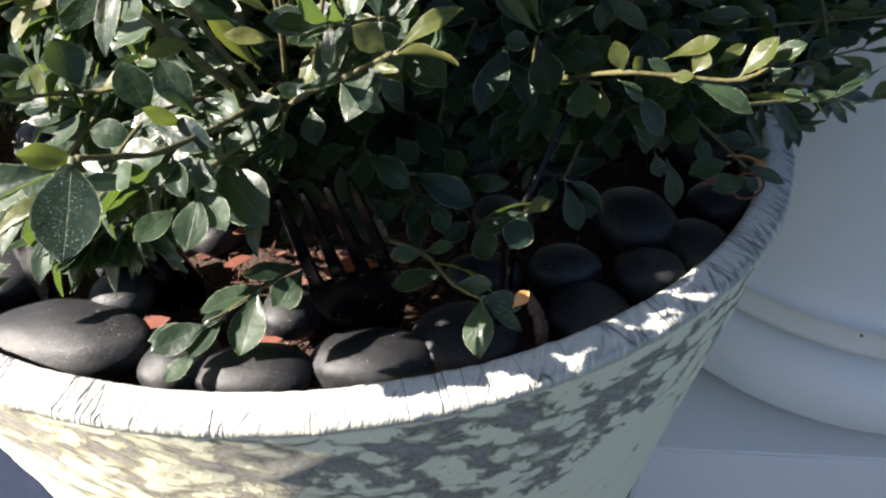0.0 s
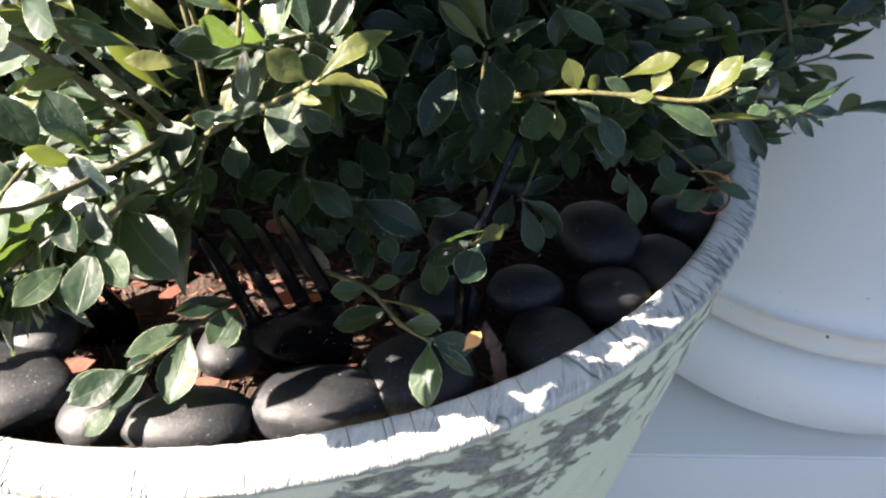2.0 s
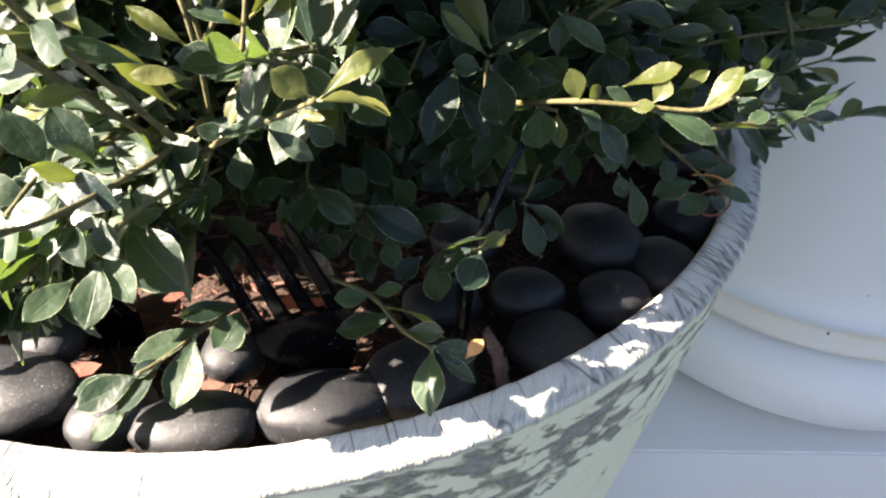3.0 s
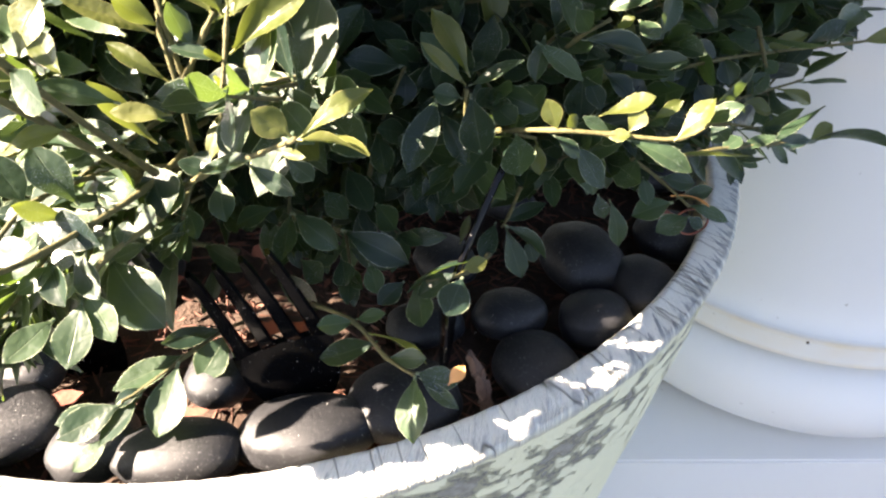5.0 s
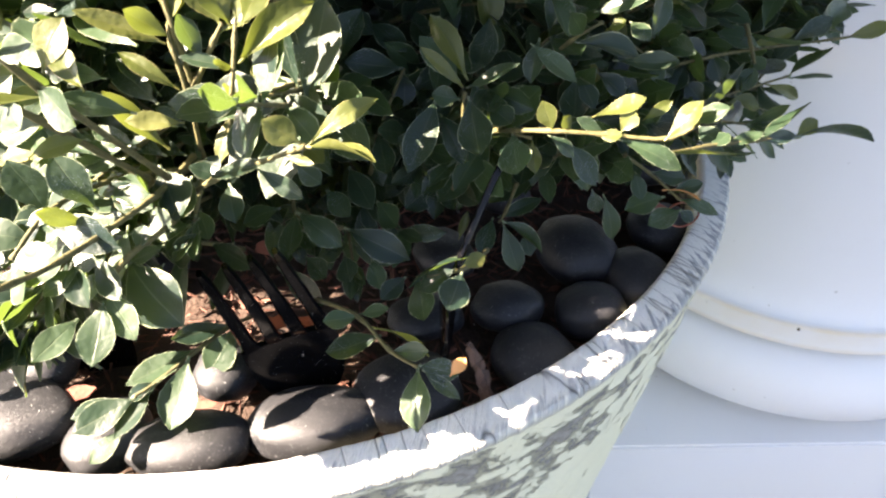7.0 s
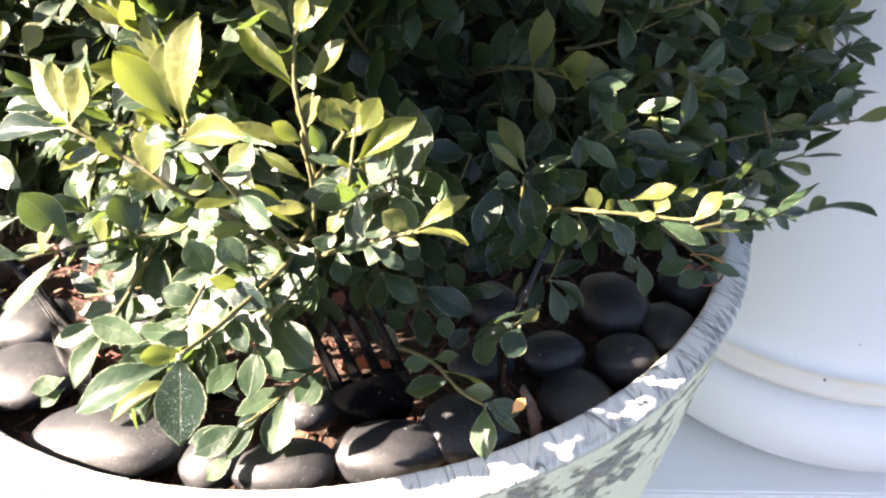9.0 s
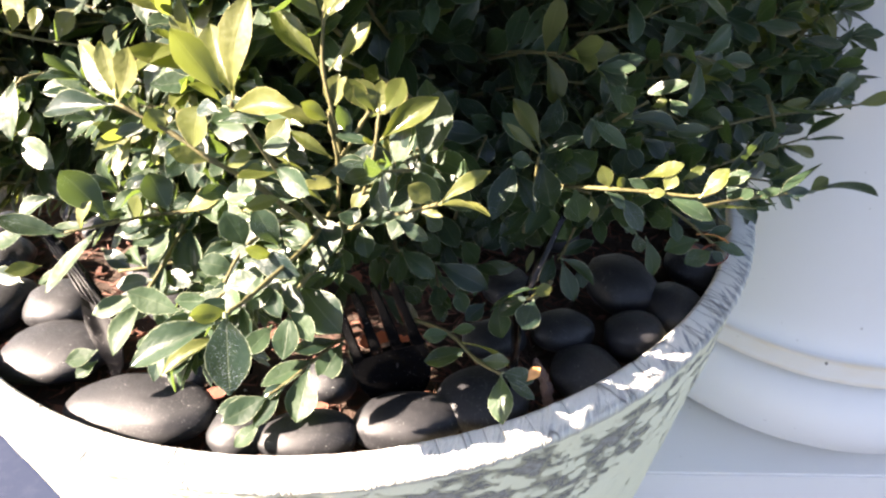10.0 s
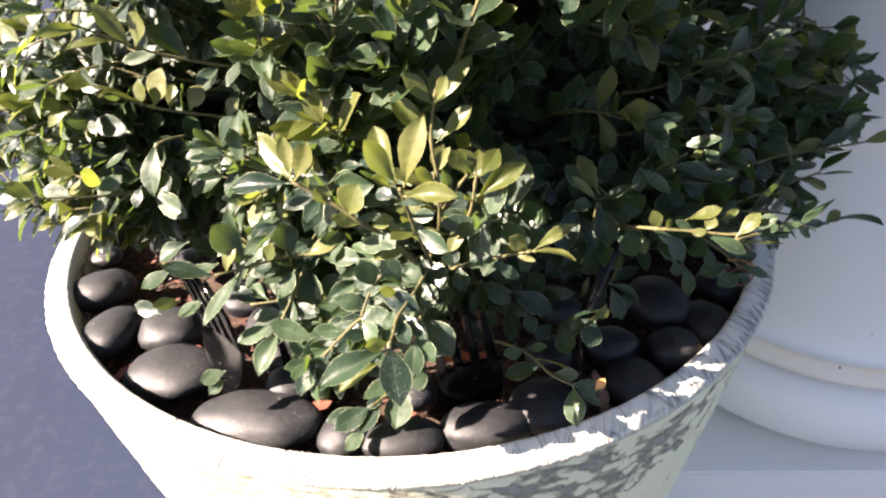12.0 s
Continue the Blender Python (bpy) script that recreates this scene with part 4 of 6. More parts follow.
leaf(b, (0.0114, -0.1458, 0.4030), (0.0040, -0.1570, 0.3966), 0.65, "deep")
leaf(b, (0.0104, -0.1451, 0.4038), (-0.0053, -0.1507, 0.4041), 0.36, "deep")
leaf(b, (-0.0035, -0.1672, 0.4060), (-0.0112, -0.1711, 0.4039), 0.48, "deep")

# yellow-tipped front twig
b = branch((0.0181, -0.1657, 0.4620), (0.0262, -0.1706, 0.4690), (0.0362, -0.1751, 0.4750), (0.0469, -0.1824, 0.4824))
leaf(b, (0.0475, -0.1823, 0.4826), (0.0578, -0.1810, 0.4911), 0.28, "fresh")
leaf(b, (0.0472, -0.1824, 0.4824), (0.0589, -0.1868, 0.4838), 0.14, "fresh")
leaf(b, (0.0459, -0.1811, 0.4823), (0.0404, -0.1812, 0.4868), 0.74, "fresh")
leaf(b, (0.0427, -0.1797, 0.4791), (0.0481, -0.1833, 0.4796), 0.22, "fresh")
leaf(b, (0.0397, -0.1766, 0.4765), (0.0277, -0.1748, 0.4718), 0.32, "deep")
leaf(b, (0.0359, -0.1748, 0.4738), (0.0442, -0.1777, 0.4688), 0.36, "deep")
leaf(b, (0.0436, -0.1771, 0.4760), (0.0477, -0.1780, 0.4719), 0.70, "deep")
leaf(b, (0.0257, -0.1618, 0.4623), (0.0268, -0.1690, 0.4582), 0.71, "deep")
leaf(b, (0.0186, -0.1456, 0.4631), (0.0117, -0.1489, 0.4652), 0.47, "deep")
leaf(b, (0.0260, -0.1660, 0.4667), (0.0203, -0.1662, 0.4695), 0.68, "deep")
leaf(b, (0.0227, -0.1667, 0.4657), (0.0248, -0.1641, 0.4707), 0.73, "deep")

# round leaf twig
b = branch((0.0197, -0.1591, 0.4623), (0.0198, -0.1668, 0.4607), (0.0199, -0.1705, 0.4592))
leaf(b, (0.0204, -0.1667, 0.4673), (0.0172, -0.1755, 0.4625), 0.94, "deep")
leaf(b, (0.0203, -0.1675, 0.4598), (0.0226, -0.1730, 0.4562), 0.68, "deep")
leaf(b, (0.0202, -0.1698, 0.4601), (0.0150, -0.1753, 0.4548), 0.70, "deep", (-0.34, -0.46, 0.82))
leaf(b, (0.0192, -0.1712, 0.4598), (0.0105, -0.1710, 0.4564), 0.46, "deep", (-0.33, -0.47, 0.82))
leaf(b, (0.0208, -0.1701, 0.4597), (0.0198, -0.1775, 0.4551), 0.50, "deep")

# centre fan
b = branch((0.0747, -0.1293, 0.4378), (0.0760, -0.1331, 0.4540), (0.0768, -0.1351, 0.4692))
leaf(b, (0.0763, -0.1352, 0.4707), (0.0666, -0.1358, 0.4808), 0.25, "fresh")
leaf(b, (0.0774, -0.1332, 0.4717), (0.0703, -0.1272, 0.4854), 0.14, "fresh")
leaf(b, (0.0775, -0.1345, 0.4701), (0.0891, -0.1380, 0.4773), 0.30, "deep", (-0.56, -0.50, 0.66))
leaf(b, (0.0778, -0.1350, 0.4678), (0.0799, -0.1478, 0.4582), 0.55, "deep")
leaf(b, (0.0701, -0.1314, 0.4656), (0.0626, -0.1448, 0.4532), 0.42, "deep")
leaf(b, (0.0757, -0.1287, 0.4692), (0.0665, -0.1225, 0.4783), 0.49, "deep")
leaf(b, (0.0828, -0.1314, 0.4645), (0.0883, -0.1370, 0.4609), 0.82, "deep")
leaf(b, (0.0712, -0.1299, 0.4610), (0.0766, -0.1418, 0.4544), 0.43, "deep")
leaf(b, (0.0759, -0.1325, 0.4660), (0.0692, -0.1333, 0.4680), 0.76, "deep")
leaf(b, (0.0620, -0.1136, 0.4651), (0.0622, -0.1206, 0.4596), 0.77, "deep")

# centre left leaves
b = branch((0.0514, -0.1214, 0.4387), (0.0551, -0.1249, 0.4539), (0.0621, -0.1158, 0.4672))
leaf(b, (0.0617, -0.1167, 0.4676), (0.0471, -0.1189, 0.4706), 0.53, "deep")
leaf(b, (0.0527, -0.0978, 0.4733), (0.0630, -0.1073, 0.4683), 0.47, "deep")
leaf(b, (0.0443, -0.0983, 0.4756), (0.0536, -0.1052, 0.4738), 0.62, "deep")
leaf(b, (0.0551, -0.1294, 0.4562), (0.0573, -0.1413, 0.4494), 0.44, "deep")
leaf(b, (0.0542, -0.1281, 0.4545), (0.0462, -0.1336, 0.4537), 0.61, "deep")
leaf(b, (0.0456, -0.1228, 0.4416), (0.0522, -0.1336, 0.4347), 0.55, "deep")
leaf(b, (0.0619, -0.0954, 0.4720), (0.0653, -0.0972, 0.4780), 0.97, "deep")
leaf(b, (0.0284, -0.0986, 0.4826), (0.0387, -0.1113, 0.4751), 0.41, "deep")
leaf(b, (0.0328, -0.0997, 0.4814), (0.0460, -0.1089, 0.4785), 0.54, "deep")
leaf(b, (0.0373, -0.1003, 0.4647), (0.0429, -0.1092, 0.4618), 0.71, "deep")

# fork-side leaves
b = branch((0.0327, -0.1178, 0.4425), (0.0314, -0.1356, 0.4361), (0.0442, -0.1365, 0.4307))
leaf(b, (0.0340, -0.1438, 0.4420), (0.0329, -0.1553, 0.4354), 0.56, "deep")
leaf(b, (0.0298, -0.1431, 0.4426), (0.0212, -0.1471, 0.4421), 0.84, "deep")
leaf(b, (0.0337, -0.1415, 0.4400), (0.0448, -0.1488, 0.4345), 0.51, "deep")
leaf(b, (0.0450, -0.1389, 0.4325), (0.0613, -0.1475, 0.4288), 0.45, "deep")
leaf(b, (0.0266, -0.1447, 0.4244), (0.0396, -0.1528, 0.4179), 0.46, "deep")
leaf(b, (0.0445, -0.1433, 0.4270), (0.0465, -0.1503, 0.4230), 0.91, "deep")
leaf(b, (0.0518, -0.1437, 0.4251), (0.0541, -0.1510, 0.4209), 1.00, "deep")
leaf(b, (0.0239, -0.1394, 0.4390), (0.0222, -0.1442, 0.4361), 1.00, "deep")
leaf(b, (0.0396, -0.1281, 0.4379), (0.0458, -0.1346, 0.4331), 0.71, "deep")
leaf(b, (0.0533, -0.1305, 0.4355), (0.0594, -0.1378, 0.4313), 0.73, "deep")
leaf(b, (0.0335, -0.1408, 0.4248), (0.0399, -0.1470, 0.4221), 0.71, "deep")

# round leaf pair
b = branch((0.0835, -0.1401, 0.4246), (0.0765, -0.1544, 0.4304), (0.0667, -0.1546, 0.4281))
leaf(b, (0.0753, -0.1574, 0.4315), (0.0713, -0.1659, 0.4270), 0.78, "deep")
leaf(b, (0.0737, -0.1559, 0.4317), (0.0644, -0.1568, 0.4253), 0.55, "deep", (-0.49, -0.40, 0.78))
leaf(b, (0.0806, -0.1486, 0.4299), (0.0612, -0.1541, 0.4301), 0.19, "deep")
leaf(b, (0.0641, -0.1516, 0.4254), (0.0660, -0.1617, 0.4191), 0.66, "deep")
leaf(b, (0.0751, -0.1544, 0.4304), (0.0815, -0.1524, 0.4331), 0.58, "fresh")
leaf(b, (0.0608, -0.1492, 0.4234), (0.0543, -0.1548, 0.4209), 0.75, "deep")

# hanging twig with orange tip
b = branch((0.0378, -0.1542, 0.4210), (0.0490, -0.1630, 0.4232), (0.0571, -0.1733, 0.4218), (0.0639, -0.1801, 0.4232))
leaf(b, (0.0495, -0.1631, 0.4232), (0.0408, -0.1657, 0.4243), 0.55, "deep")
leaf(b, (0.0496, -0.1627, 0.4236), (0.0570, -0.1643, 0.4269), 0.44, "deep", (-0.44, -0.39, 0.81))
leaf(b, (0.0548, -0.1690, 0.4223), (0.0422, -0.1689, 0.4158), 0.53, "deep", (-0.43, -0.37, 0.83))
leaf(b, (0.0531, -0.1670, 0.4232), (0.0673, -0.1725, 0.4233), 0.19, "fresh")
leaf(b, (0.0571, -0.1735, 0.4216), (0.0667, -0.1767, 0.4244), 0.45, "deep")
leaf(b, (0.0639, -0.1809, 0.4238), (0.0624, -0.1940, 0.4201), 0.56, "deep", (-0.42, -0.55, 0.72))
leaf(b, (0.0649, -0.1805, 0.4228), (0.0732, -0.1863, 0.4191), 0.31, "deep")
leaf(b, (0.0642, -0.1798, 0.4236), (0.0732, -0.1822, 0.4226), 0.61, "deep")
leaf(b, (0.0711, -0.1826, 0.4228), (0.0744, -0.1806, 0.4263), 0.62, "dry")

# yellow row branch
b = branch((0.0843, -0.1330, 0.4577), (0.0954, -0.1469, 0.4648), (0.1074, -0.1497, 0.4651), (0.1211, -0.1534, 0.4658), (0.1281, -0.1550, 0.4722))
leaf(b, (0.0960, -0.1477, 0.4654), (0.0933, -0.1463, 0.4719), 1.00, "fresh")
leaf(b, (0.1002, -0.1479, 0.4654), (0.0980, -0.1477, 0.4687), 1.00, "fresh")
leaf(b, (0.1062, -0.1499, 0.4647), (0.1110, -0.1517, 0.4659), 0.60, "fresh")
leaf(b, (0.1050, -0.1471, 0.4682), (0.1162, -0.1481, 0.4723), 0.25, "fresh")
leaf(b, (0.1108, -0.1505, 0.4658), (0.1137, -0.1494, 0.4706), 0.79, "fresh")
leaf(b, (0.1180, -0.1580, 0.4679), (0.1252, -0.1574, 0.4758), 0.46, "fresh", (-0.66, -0.41, 0.63))
leaf(b, (0.1105, -0.1504, 0.4643), (0.1250, -0.1565, 0.4605), 0.30, "deep")
leaf(b, (0.1040, -0.1350, 0.4544), (0.1112, -0.1394, 0.4444), 0.51, "deep")
leaf(b, (0.1220, -0.1509, 0.4609), (0.1366, -0.1551, 0.4611), 0.16, "fresh")
leaf(b, (0.1224, -0.1542, 0.4697), (0.1302, -0.1585, 0.4752), 0.30, "deep", (-0.67, -0.41, 0.62))
leaf(b, (0.1275, -0.1520, 0.4679), (0.1301, -0.1559, 0.4663), 1.00, "deep")

# yellow row lower leaves
b = branch((0.0875, -0.1300, 0.4568), (0.0895, -0.1365, 0.4584), (0.0932, -0.1390, 0.4586))
leaf(b, (0.0889, -0.1363, 0.4586), (0.0893, -0.1466, 0.4521), 0.75, "deep")
leaf(b, (0.0934, -0.1386, 0.4575), (0.0935, -0.1449, 0.4528), 0.51, "fresh")
leaf(b, (0.0965, -0.1423, 0.4611), (0.1030, -0.1454, 0.4575), 0.49, "deep")
leaf(b, (0.1080, -0.1477, 0.4643), (0.1013, -0.1472, 0.4680), 0.39, "deep")
leaf(b, (0.1169, -0.1463, 0.4665), (0.1231, -0.1457, 0.4708), 0.33, "fresh")

# far right tip
b = branch((0.1288, -0.1385, 0.4527), (0.1417, -0.1316, 0.4507), (0.1565, -0.1261, 0.4487), (0.1726, -0.1188, 0.4456))
leaf(b, (0.1482, -0.1291, 0.4493), (0.1599, -0.1247, 0.4506), 0.32, "deep")
leaf(b, (0.1599, -0.1241, 0.4481), (0.1779, -0.1130, 0.4532), 0.12, "deep")
leaf(b, (0.1598, -0.1244, 0.4477), (0.1725, -0.1202, 0.4471), 0.31, "deep")
leaf(b, (0.1731, -0.1189, 0.4456), (0.1806, -0.1146, 0.4481), 0.57, "fresh")
leaf(b, (0.1731, -0.1189, 0.4456), (0.1994, -0.1099, 0.4452), 0.10, "deep")
leaf(b, (0.1429, -0.1309, 0.4501), (0.1486, -0.1280, 0.4524), 0.65, "deep")

# right upper twig
b = branch((0.1426, -0.1009, 0.4445), (0.1609, -0.0897, 0.4433), (0.1762, -0.0831, 0.4442), (0.1912, -0.0767, 0.4449))
leaf(b, (0.1912, -0.0767, 0.4449), (0.2100, -0.0661, 0.4509), 0.14, "deep")
leaf(b, (0.1918, -0.0769, 0.4446), (0.2093, -0.0745, 0.4420), 0.11, "deep")
leaf(b, (0.1820, -0.0808, 0.4441), (0.1973, -0.0812, 0.4394), 0.28, "fresh")
leaf(b, (0.1664, -0.0886, 0.4416), (0.1778, -0.0894, 0.4412), 0.59, "fresh")
leaf(b, (0.1697, -0.0863, 0.4430), (0.1773, -0.0799, 0.4482), 0.56, "deep")
leaf(b, (0.1564, -0.0919, 0.4435), (0.1513, -0.0897, 0.4492), 0.88, "deep")

# right top branch
b = branch((0.1429, -0.0918, 0.4558), (0.1613, -0.0810, 0.4543), (0.1781, -0.0725, 0.4528), (0.2109, -0.0647, 0.4528), (0.2316, -0.0589, 0.4530))
leaf(b, (0.1772, -0.0718, 0.4537), (0.1929, -0.0680, 0.4559), 0.31, "fresh")
leaf(b, (0.1809, -0.0721, 0.4534), (0.1674, -0.0716, 0.4599), 0.67, "deep")
leaf(b, (0.1930, -0.0685, 0.4537), (0.2087, -0.0626, 0.4586), 0.35, "deep")
leaf(b, (0.2154, -0.0637, 0.4527), (0.2324, -0.0581, 0.4539), 0.29, "fresh")
leaf(b, (0.1831, -0.0666, 0.4572), (0.1912, -0.0544, 0.4681), 0.28, "deep")
leaf(b, (0.2019, -0.0664, 0.4535), (0.2195, -0.0531, 0.4630), 0.22, "deep")
leaf(b, (0.1771, -0.0736, 0.4514), (0.1815, -0.0779, 0.4478), 0.98, "deep")
leaf(b, (0.1613, -0.0805, 0.4548), (0.1628, -0.0877, 0.4490), 0.77, "deep")
leaf(b, (0.1595, -0.0812, 0.4538), (0.1499, -0.0814, 0.4596), 0.67, "deep")
leaf(b, (0.1502, -0.0868, 0.4545), (0.1457, -0.0934, 0.4492), 0.66, "deep")

# right inner leaves
b = branch((0.0991, -0.1141, 0.4662), (0.1044, -0.1199, 0.4752), (0.1120, -0.1201, 0.4800))
leaf(b, (0.1036, -0.1191, 0.4825), (0.1062, -0.1267, 0.4790), 0.64, "deep", (-0.62, -0.49, 0.61))
leaf(b, (0.1046, -0.1249, 0.4769), (0.1193, -0.1296, 0.4764), 0.40, "deep")
leaf(b, (0.1108, -0.1155, 0.4809), (0.1223, -0.1233, 0.4870), 0.30, "deep", (-0.64, -0.49, 0.59))
leaf(b, (0.0943, -0.1219, 0.4754), (0.1046, -0.1309, 0.4693), 0.33, "deep")
leaf(b, (0.0969, -0.1182, 0.4753), (0.0934, -0.1270, 0.4689), 0.49, "deep")
leaf(b, (0.1135, -0.1185, 0.4773), (0.1181, -0.1203, 0.4800), 0.58, "fresh")
leaf(b, (0.1215, -0.1125, 0.4772), (0.1256, -0.1177, 0.4740), 0.77, "deep")
leaf(b, (0.0875, -0.1063, 0.4755), (0.0840, -0.1146, 0.4697), 0.69, "deep")
leaf(b, (0.1094, -0.1163, 0.4638), (0.1124, -0.1233, 0.4583), 0.57, "deep")
leaf(b, (0.1184, -0.1138, 0.4673), (0.1342, -0.1182, 0.4673), 0.22, "deep")
leaf(b, (0.1152, -0.1108, 0.4629), (0.1221, -0.1167, 0.4590), 0.62, "deep")

# low right twig
b = branch((0.1255, -0.1168, 0.4397), (0.1370, -0.1123, 0.4297), (0.1482, -0.1118, 0.4197))
leaf(b, (0.1486, -0.1108, 0.4194), (0.1622, -0.1128, 0.4142), 0.33, "deep")
leaf(b, (0.1439, -0.1120, 0.4225), (0.1558, -0.1082, 0.4230), 0.38, "deep")
leaf(b, (0.1425, -0.1126, 0.4216), (0.1302, -0.1165, 0.4210), 0.62, "deep")
leaf(b, (0.1489, -0.1130, 0.4166), (0.1368, -0.1188, 0.4151), 0.55, "deep")
leaf(b, (0.1418, -0.1121, 0.4239), (0.1550, -0.1103, 0.4219), 0.18, "dry")
leaf(b, (0.1241, -0.1090, 0.4205), (0.1289, -0.1167, 0.4078), 0.42, "deep")
leaf(b, (0.1200, -0.1094, 0.4230), (0.1219, -0.1135, 0.4164), 0.66, "deep")
leaf(b, (0.1319, -0.1116, 0.4304), (0.1334, -0.1170, 0.4237), 0.59, "deep")
leaf(b, (0.1363, -0.1135, 0.4315), (0.1464, -0.1137, 0.4284), 0.55, "deep")
leaf(b, (0.1485, -0.1132, 0.4163), (0.1533, -0.1146, 0.4132), 0.73, "deep")

# low centre twig
b = branch((0.0937, -0.1207, 0.4334), (0.0910, -0.1208, 0.4235), (0.0890, -0.1212, 0.4197))
leaf(b, (0.0890, -0.1202, 0.4210), (0.1028, -0.1156, 0.4242), 0.34, "deep")
leaf(b, (0.0903, -0.1209, 0.4202), (0.1037, -0.1201, 0.4089), 0.15, "deep")
leaf(b, (0.0904, -0.1205, 0.4191), (0.0950, -0.1268, 0.4048), 0.42, "deep")
leaf(b, (0.0872, -0.1211, 0.4213), (0.0828, -0.1296, 0.4137), 0.49, "deep")
leaf(b, (0.0763, -0.1302, 0.4207), (0.0790, -0.1268, 0.4283), 0.28, "fresh")
leaf(b, (0.0988, -0.1143, 0.4096), (0.1004, -0.1188, 0.4039), 0.97, "deep")

# far left olive branch
b = branch((-0.0490, -0.0978, 0.4869), (-0.0628, -0.1003, 0.4926), (-0.0865, -0.1074, 0.5007), (-0.1056, -0.1075, 0.5098))
leaf(b, (-0.0861, -0.1074, 0.5007), (-0.0807, -0.1038, 0.5143), 0.75, "fresh")
leaf(b, (-0.0749, -0.1034, 0.4972), (-0.0689, -0.1028, 0.5066), 1.00, "fresh")
leaf(b, (-0.0620, -0.1010, 0.4933), (-0.0568, -0.1005, 0.5007), 1.00, "fresh")
leaf(b, (-0.1056, -0.1075, 0.5098), (-0.1148, -0.1099, 0.5137), 0.84, "fresh")
leaf(b, (-0.0860, -0.1081, 0.5014), (-0.1075, -0.1090, 0.5113), 0.14, "fresh")
leaf(b, (-0.0811, -0.1062, 0.4987), (-0.0797, -0.0983, 0.5058), 0.47, "fresh", (-0.15, -0.64, 0.75))
leaf(b, (-0.0897, -0.1088, 0.5023), (-0.0890, -0.1061, 0.5112), 0.67, "fresh")

# left pale leaves
b = branch((-0.0805, -0.0997, 0.4854), (-0.0881, -0.1089, 0.4865), (-0.0888, -0.1199, 0.4813))
leaf(b, (-0.0873, -0.1126, 0.4882), (-0.0884, -0.1287, 0.4766), 0.47, "deep", (-0.11, -0.57, 0.81))
leaf(b, (-0.0855, -0.1175, 0.4811), (-0.0804, -0.1279, 0.4746), 0.48, "deep", (-0.12, -0.56, 0.82))
leaf(b, (-0.0917, -0.1244, 0.4767), (-0.0937, -0.1311, 0.4722), 0.61, "deep", (-0.09, -0.54, 0.84))
leaf(b, (-0.0832, -0.1163, 0.4792), (-0.0778, -0.1250, 0.4740), 0.37, "deep", (-0.13, -0.57, 0.81))
leaf(b, (-0.0981, -0.1138, 0.4869), (-0.1048, -0.1198, 0.4819), 0.50, "deep", (-0.09, -0.57, 0.81))
leaf(b, (-0.0968, -0.1101, 0.4921), (-0.1126, -0.1042, 0.4947), 0.49, "deep", (-0.09, -0.60, 0.79))
leaf(b, (-0.1086, -0.1125, 0.4925), (-0.1110, -0.1055, 0.4975), 0.71, "deep", (-0.08, -0.60, 0.80))

# left fringe
b = branch((-0.0880, -0.1113, 0.4691), (-0.1051, -0.1219, 0.4721), (-0.1154, -0.1294, 0.4757), (-0.1253, -0.1356, 0.4794))
leaf(b, (-0.1154, -0.1294, 0.4757), (-0.1283, -0.1255, 0.4776), 0.46, "deep", (-0.03, -0.52, 0.85))
leaf(b, (-0.1051, -0.1219, 0.4721), (-0.1126, -0.1283, 0.4676), 0.67, "deep", (-0.06, -0.52, 0.85))
leaf(b, (-0.1253, -0.1356, 0.4794), (-0.1327, -0.1368, 0.4866), 0.58, "fresh")
leaf(b, (-0.1254, -0.1360, 0.4789), (-0.1341, -0.1437, 0.4769), 0.44, "fresh")
leaf(b, (-0.1204, -0.1313, 0.4766), (-0.1201, -0.1399, 0.4716), 0.49, "deep", (-0.02, -0.50, 0.86))
leaf(b, (-0.0997, -0.1202, 0.4709), (-0.1161, -0.1132, 0.4739), 0.40, "deep", (-0.08, -0.54, 0.84))
leaf(b, (-0.1105, -0.1240, 0.4728), (-0.1018, -0.1172, 0.4780), 0.56, "deep", (-0.07, -0.55, 0.84))
leaf(b, (-0.0933, -0.1150, 0.4694), (-0.0774, -0.1269, 0.4639), 0.43, "deep", (-0.12, -0.54, 0.83))
leaf(b, (-0.1128, -0.1279, 0.4673), (-0.1246, -0.1333, 0.4637), 0.44, "deep", (-0.04, -0.50, 0.87))

# upper left twig
b = branch((-0.0560, -0.0940, 0.5099), (-0.0773, -0.1014, 0.5175), (-0.0924, -0.1078, 0.5262), (-0.1032, -0.1126, 0.5338))
leaf(b, (-0.0876, -0.1070, 0.5238), (-0.0965, -0.1067, 0.5385), 0.39, "fresh")
leaf(b, (-0.0866, -0.1056, 0.5223), (-0.0822, -0.1042, 0.5345), 0.92, "fresh")
leaf(b, (-0.0724, -0.0990, 0.5155), (-0.0832, -0.0963, 0.5285), 0.56, "deep")
leaf(b, (-0.0673, -0.0967, 0.5134), (-0.0537, -0.0922, 0.5221), 0.55, "deep", (-0.21, -0.69, 0.69))
leaf(b, (-0.0809, -0.1018, 0.5188), (-0.0954, -0.1017, 0.5163), 0.30, "deep", (-0.13, -0.67, 0.73))
leaf(b, (-0.0924, -0.1081, 0.5259), (-0.1060, -0.1154, 0.5281), 0.28, "fresh")
leaf(b, (-0.0993, -0.1106, 0.5312), (-0.1115, -0.1198, 0.5325), 0.30, "fresh")
leaf(b, (-0.0624, -0.0934, 0.5110), (-0.0698, -0.1028, 0.5049), 0.64, "deep")

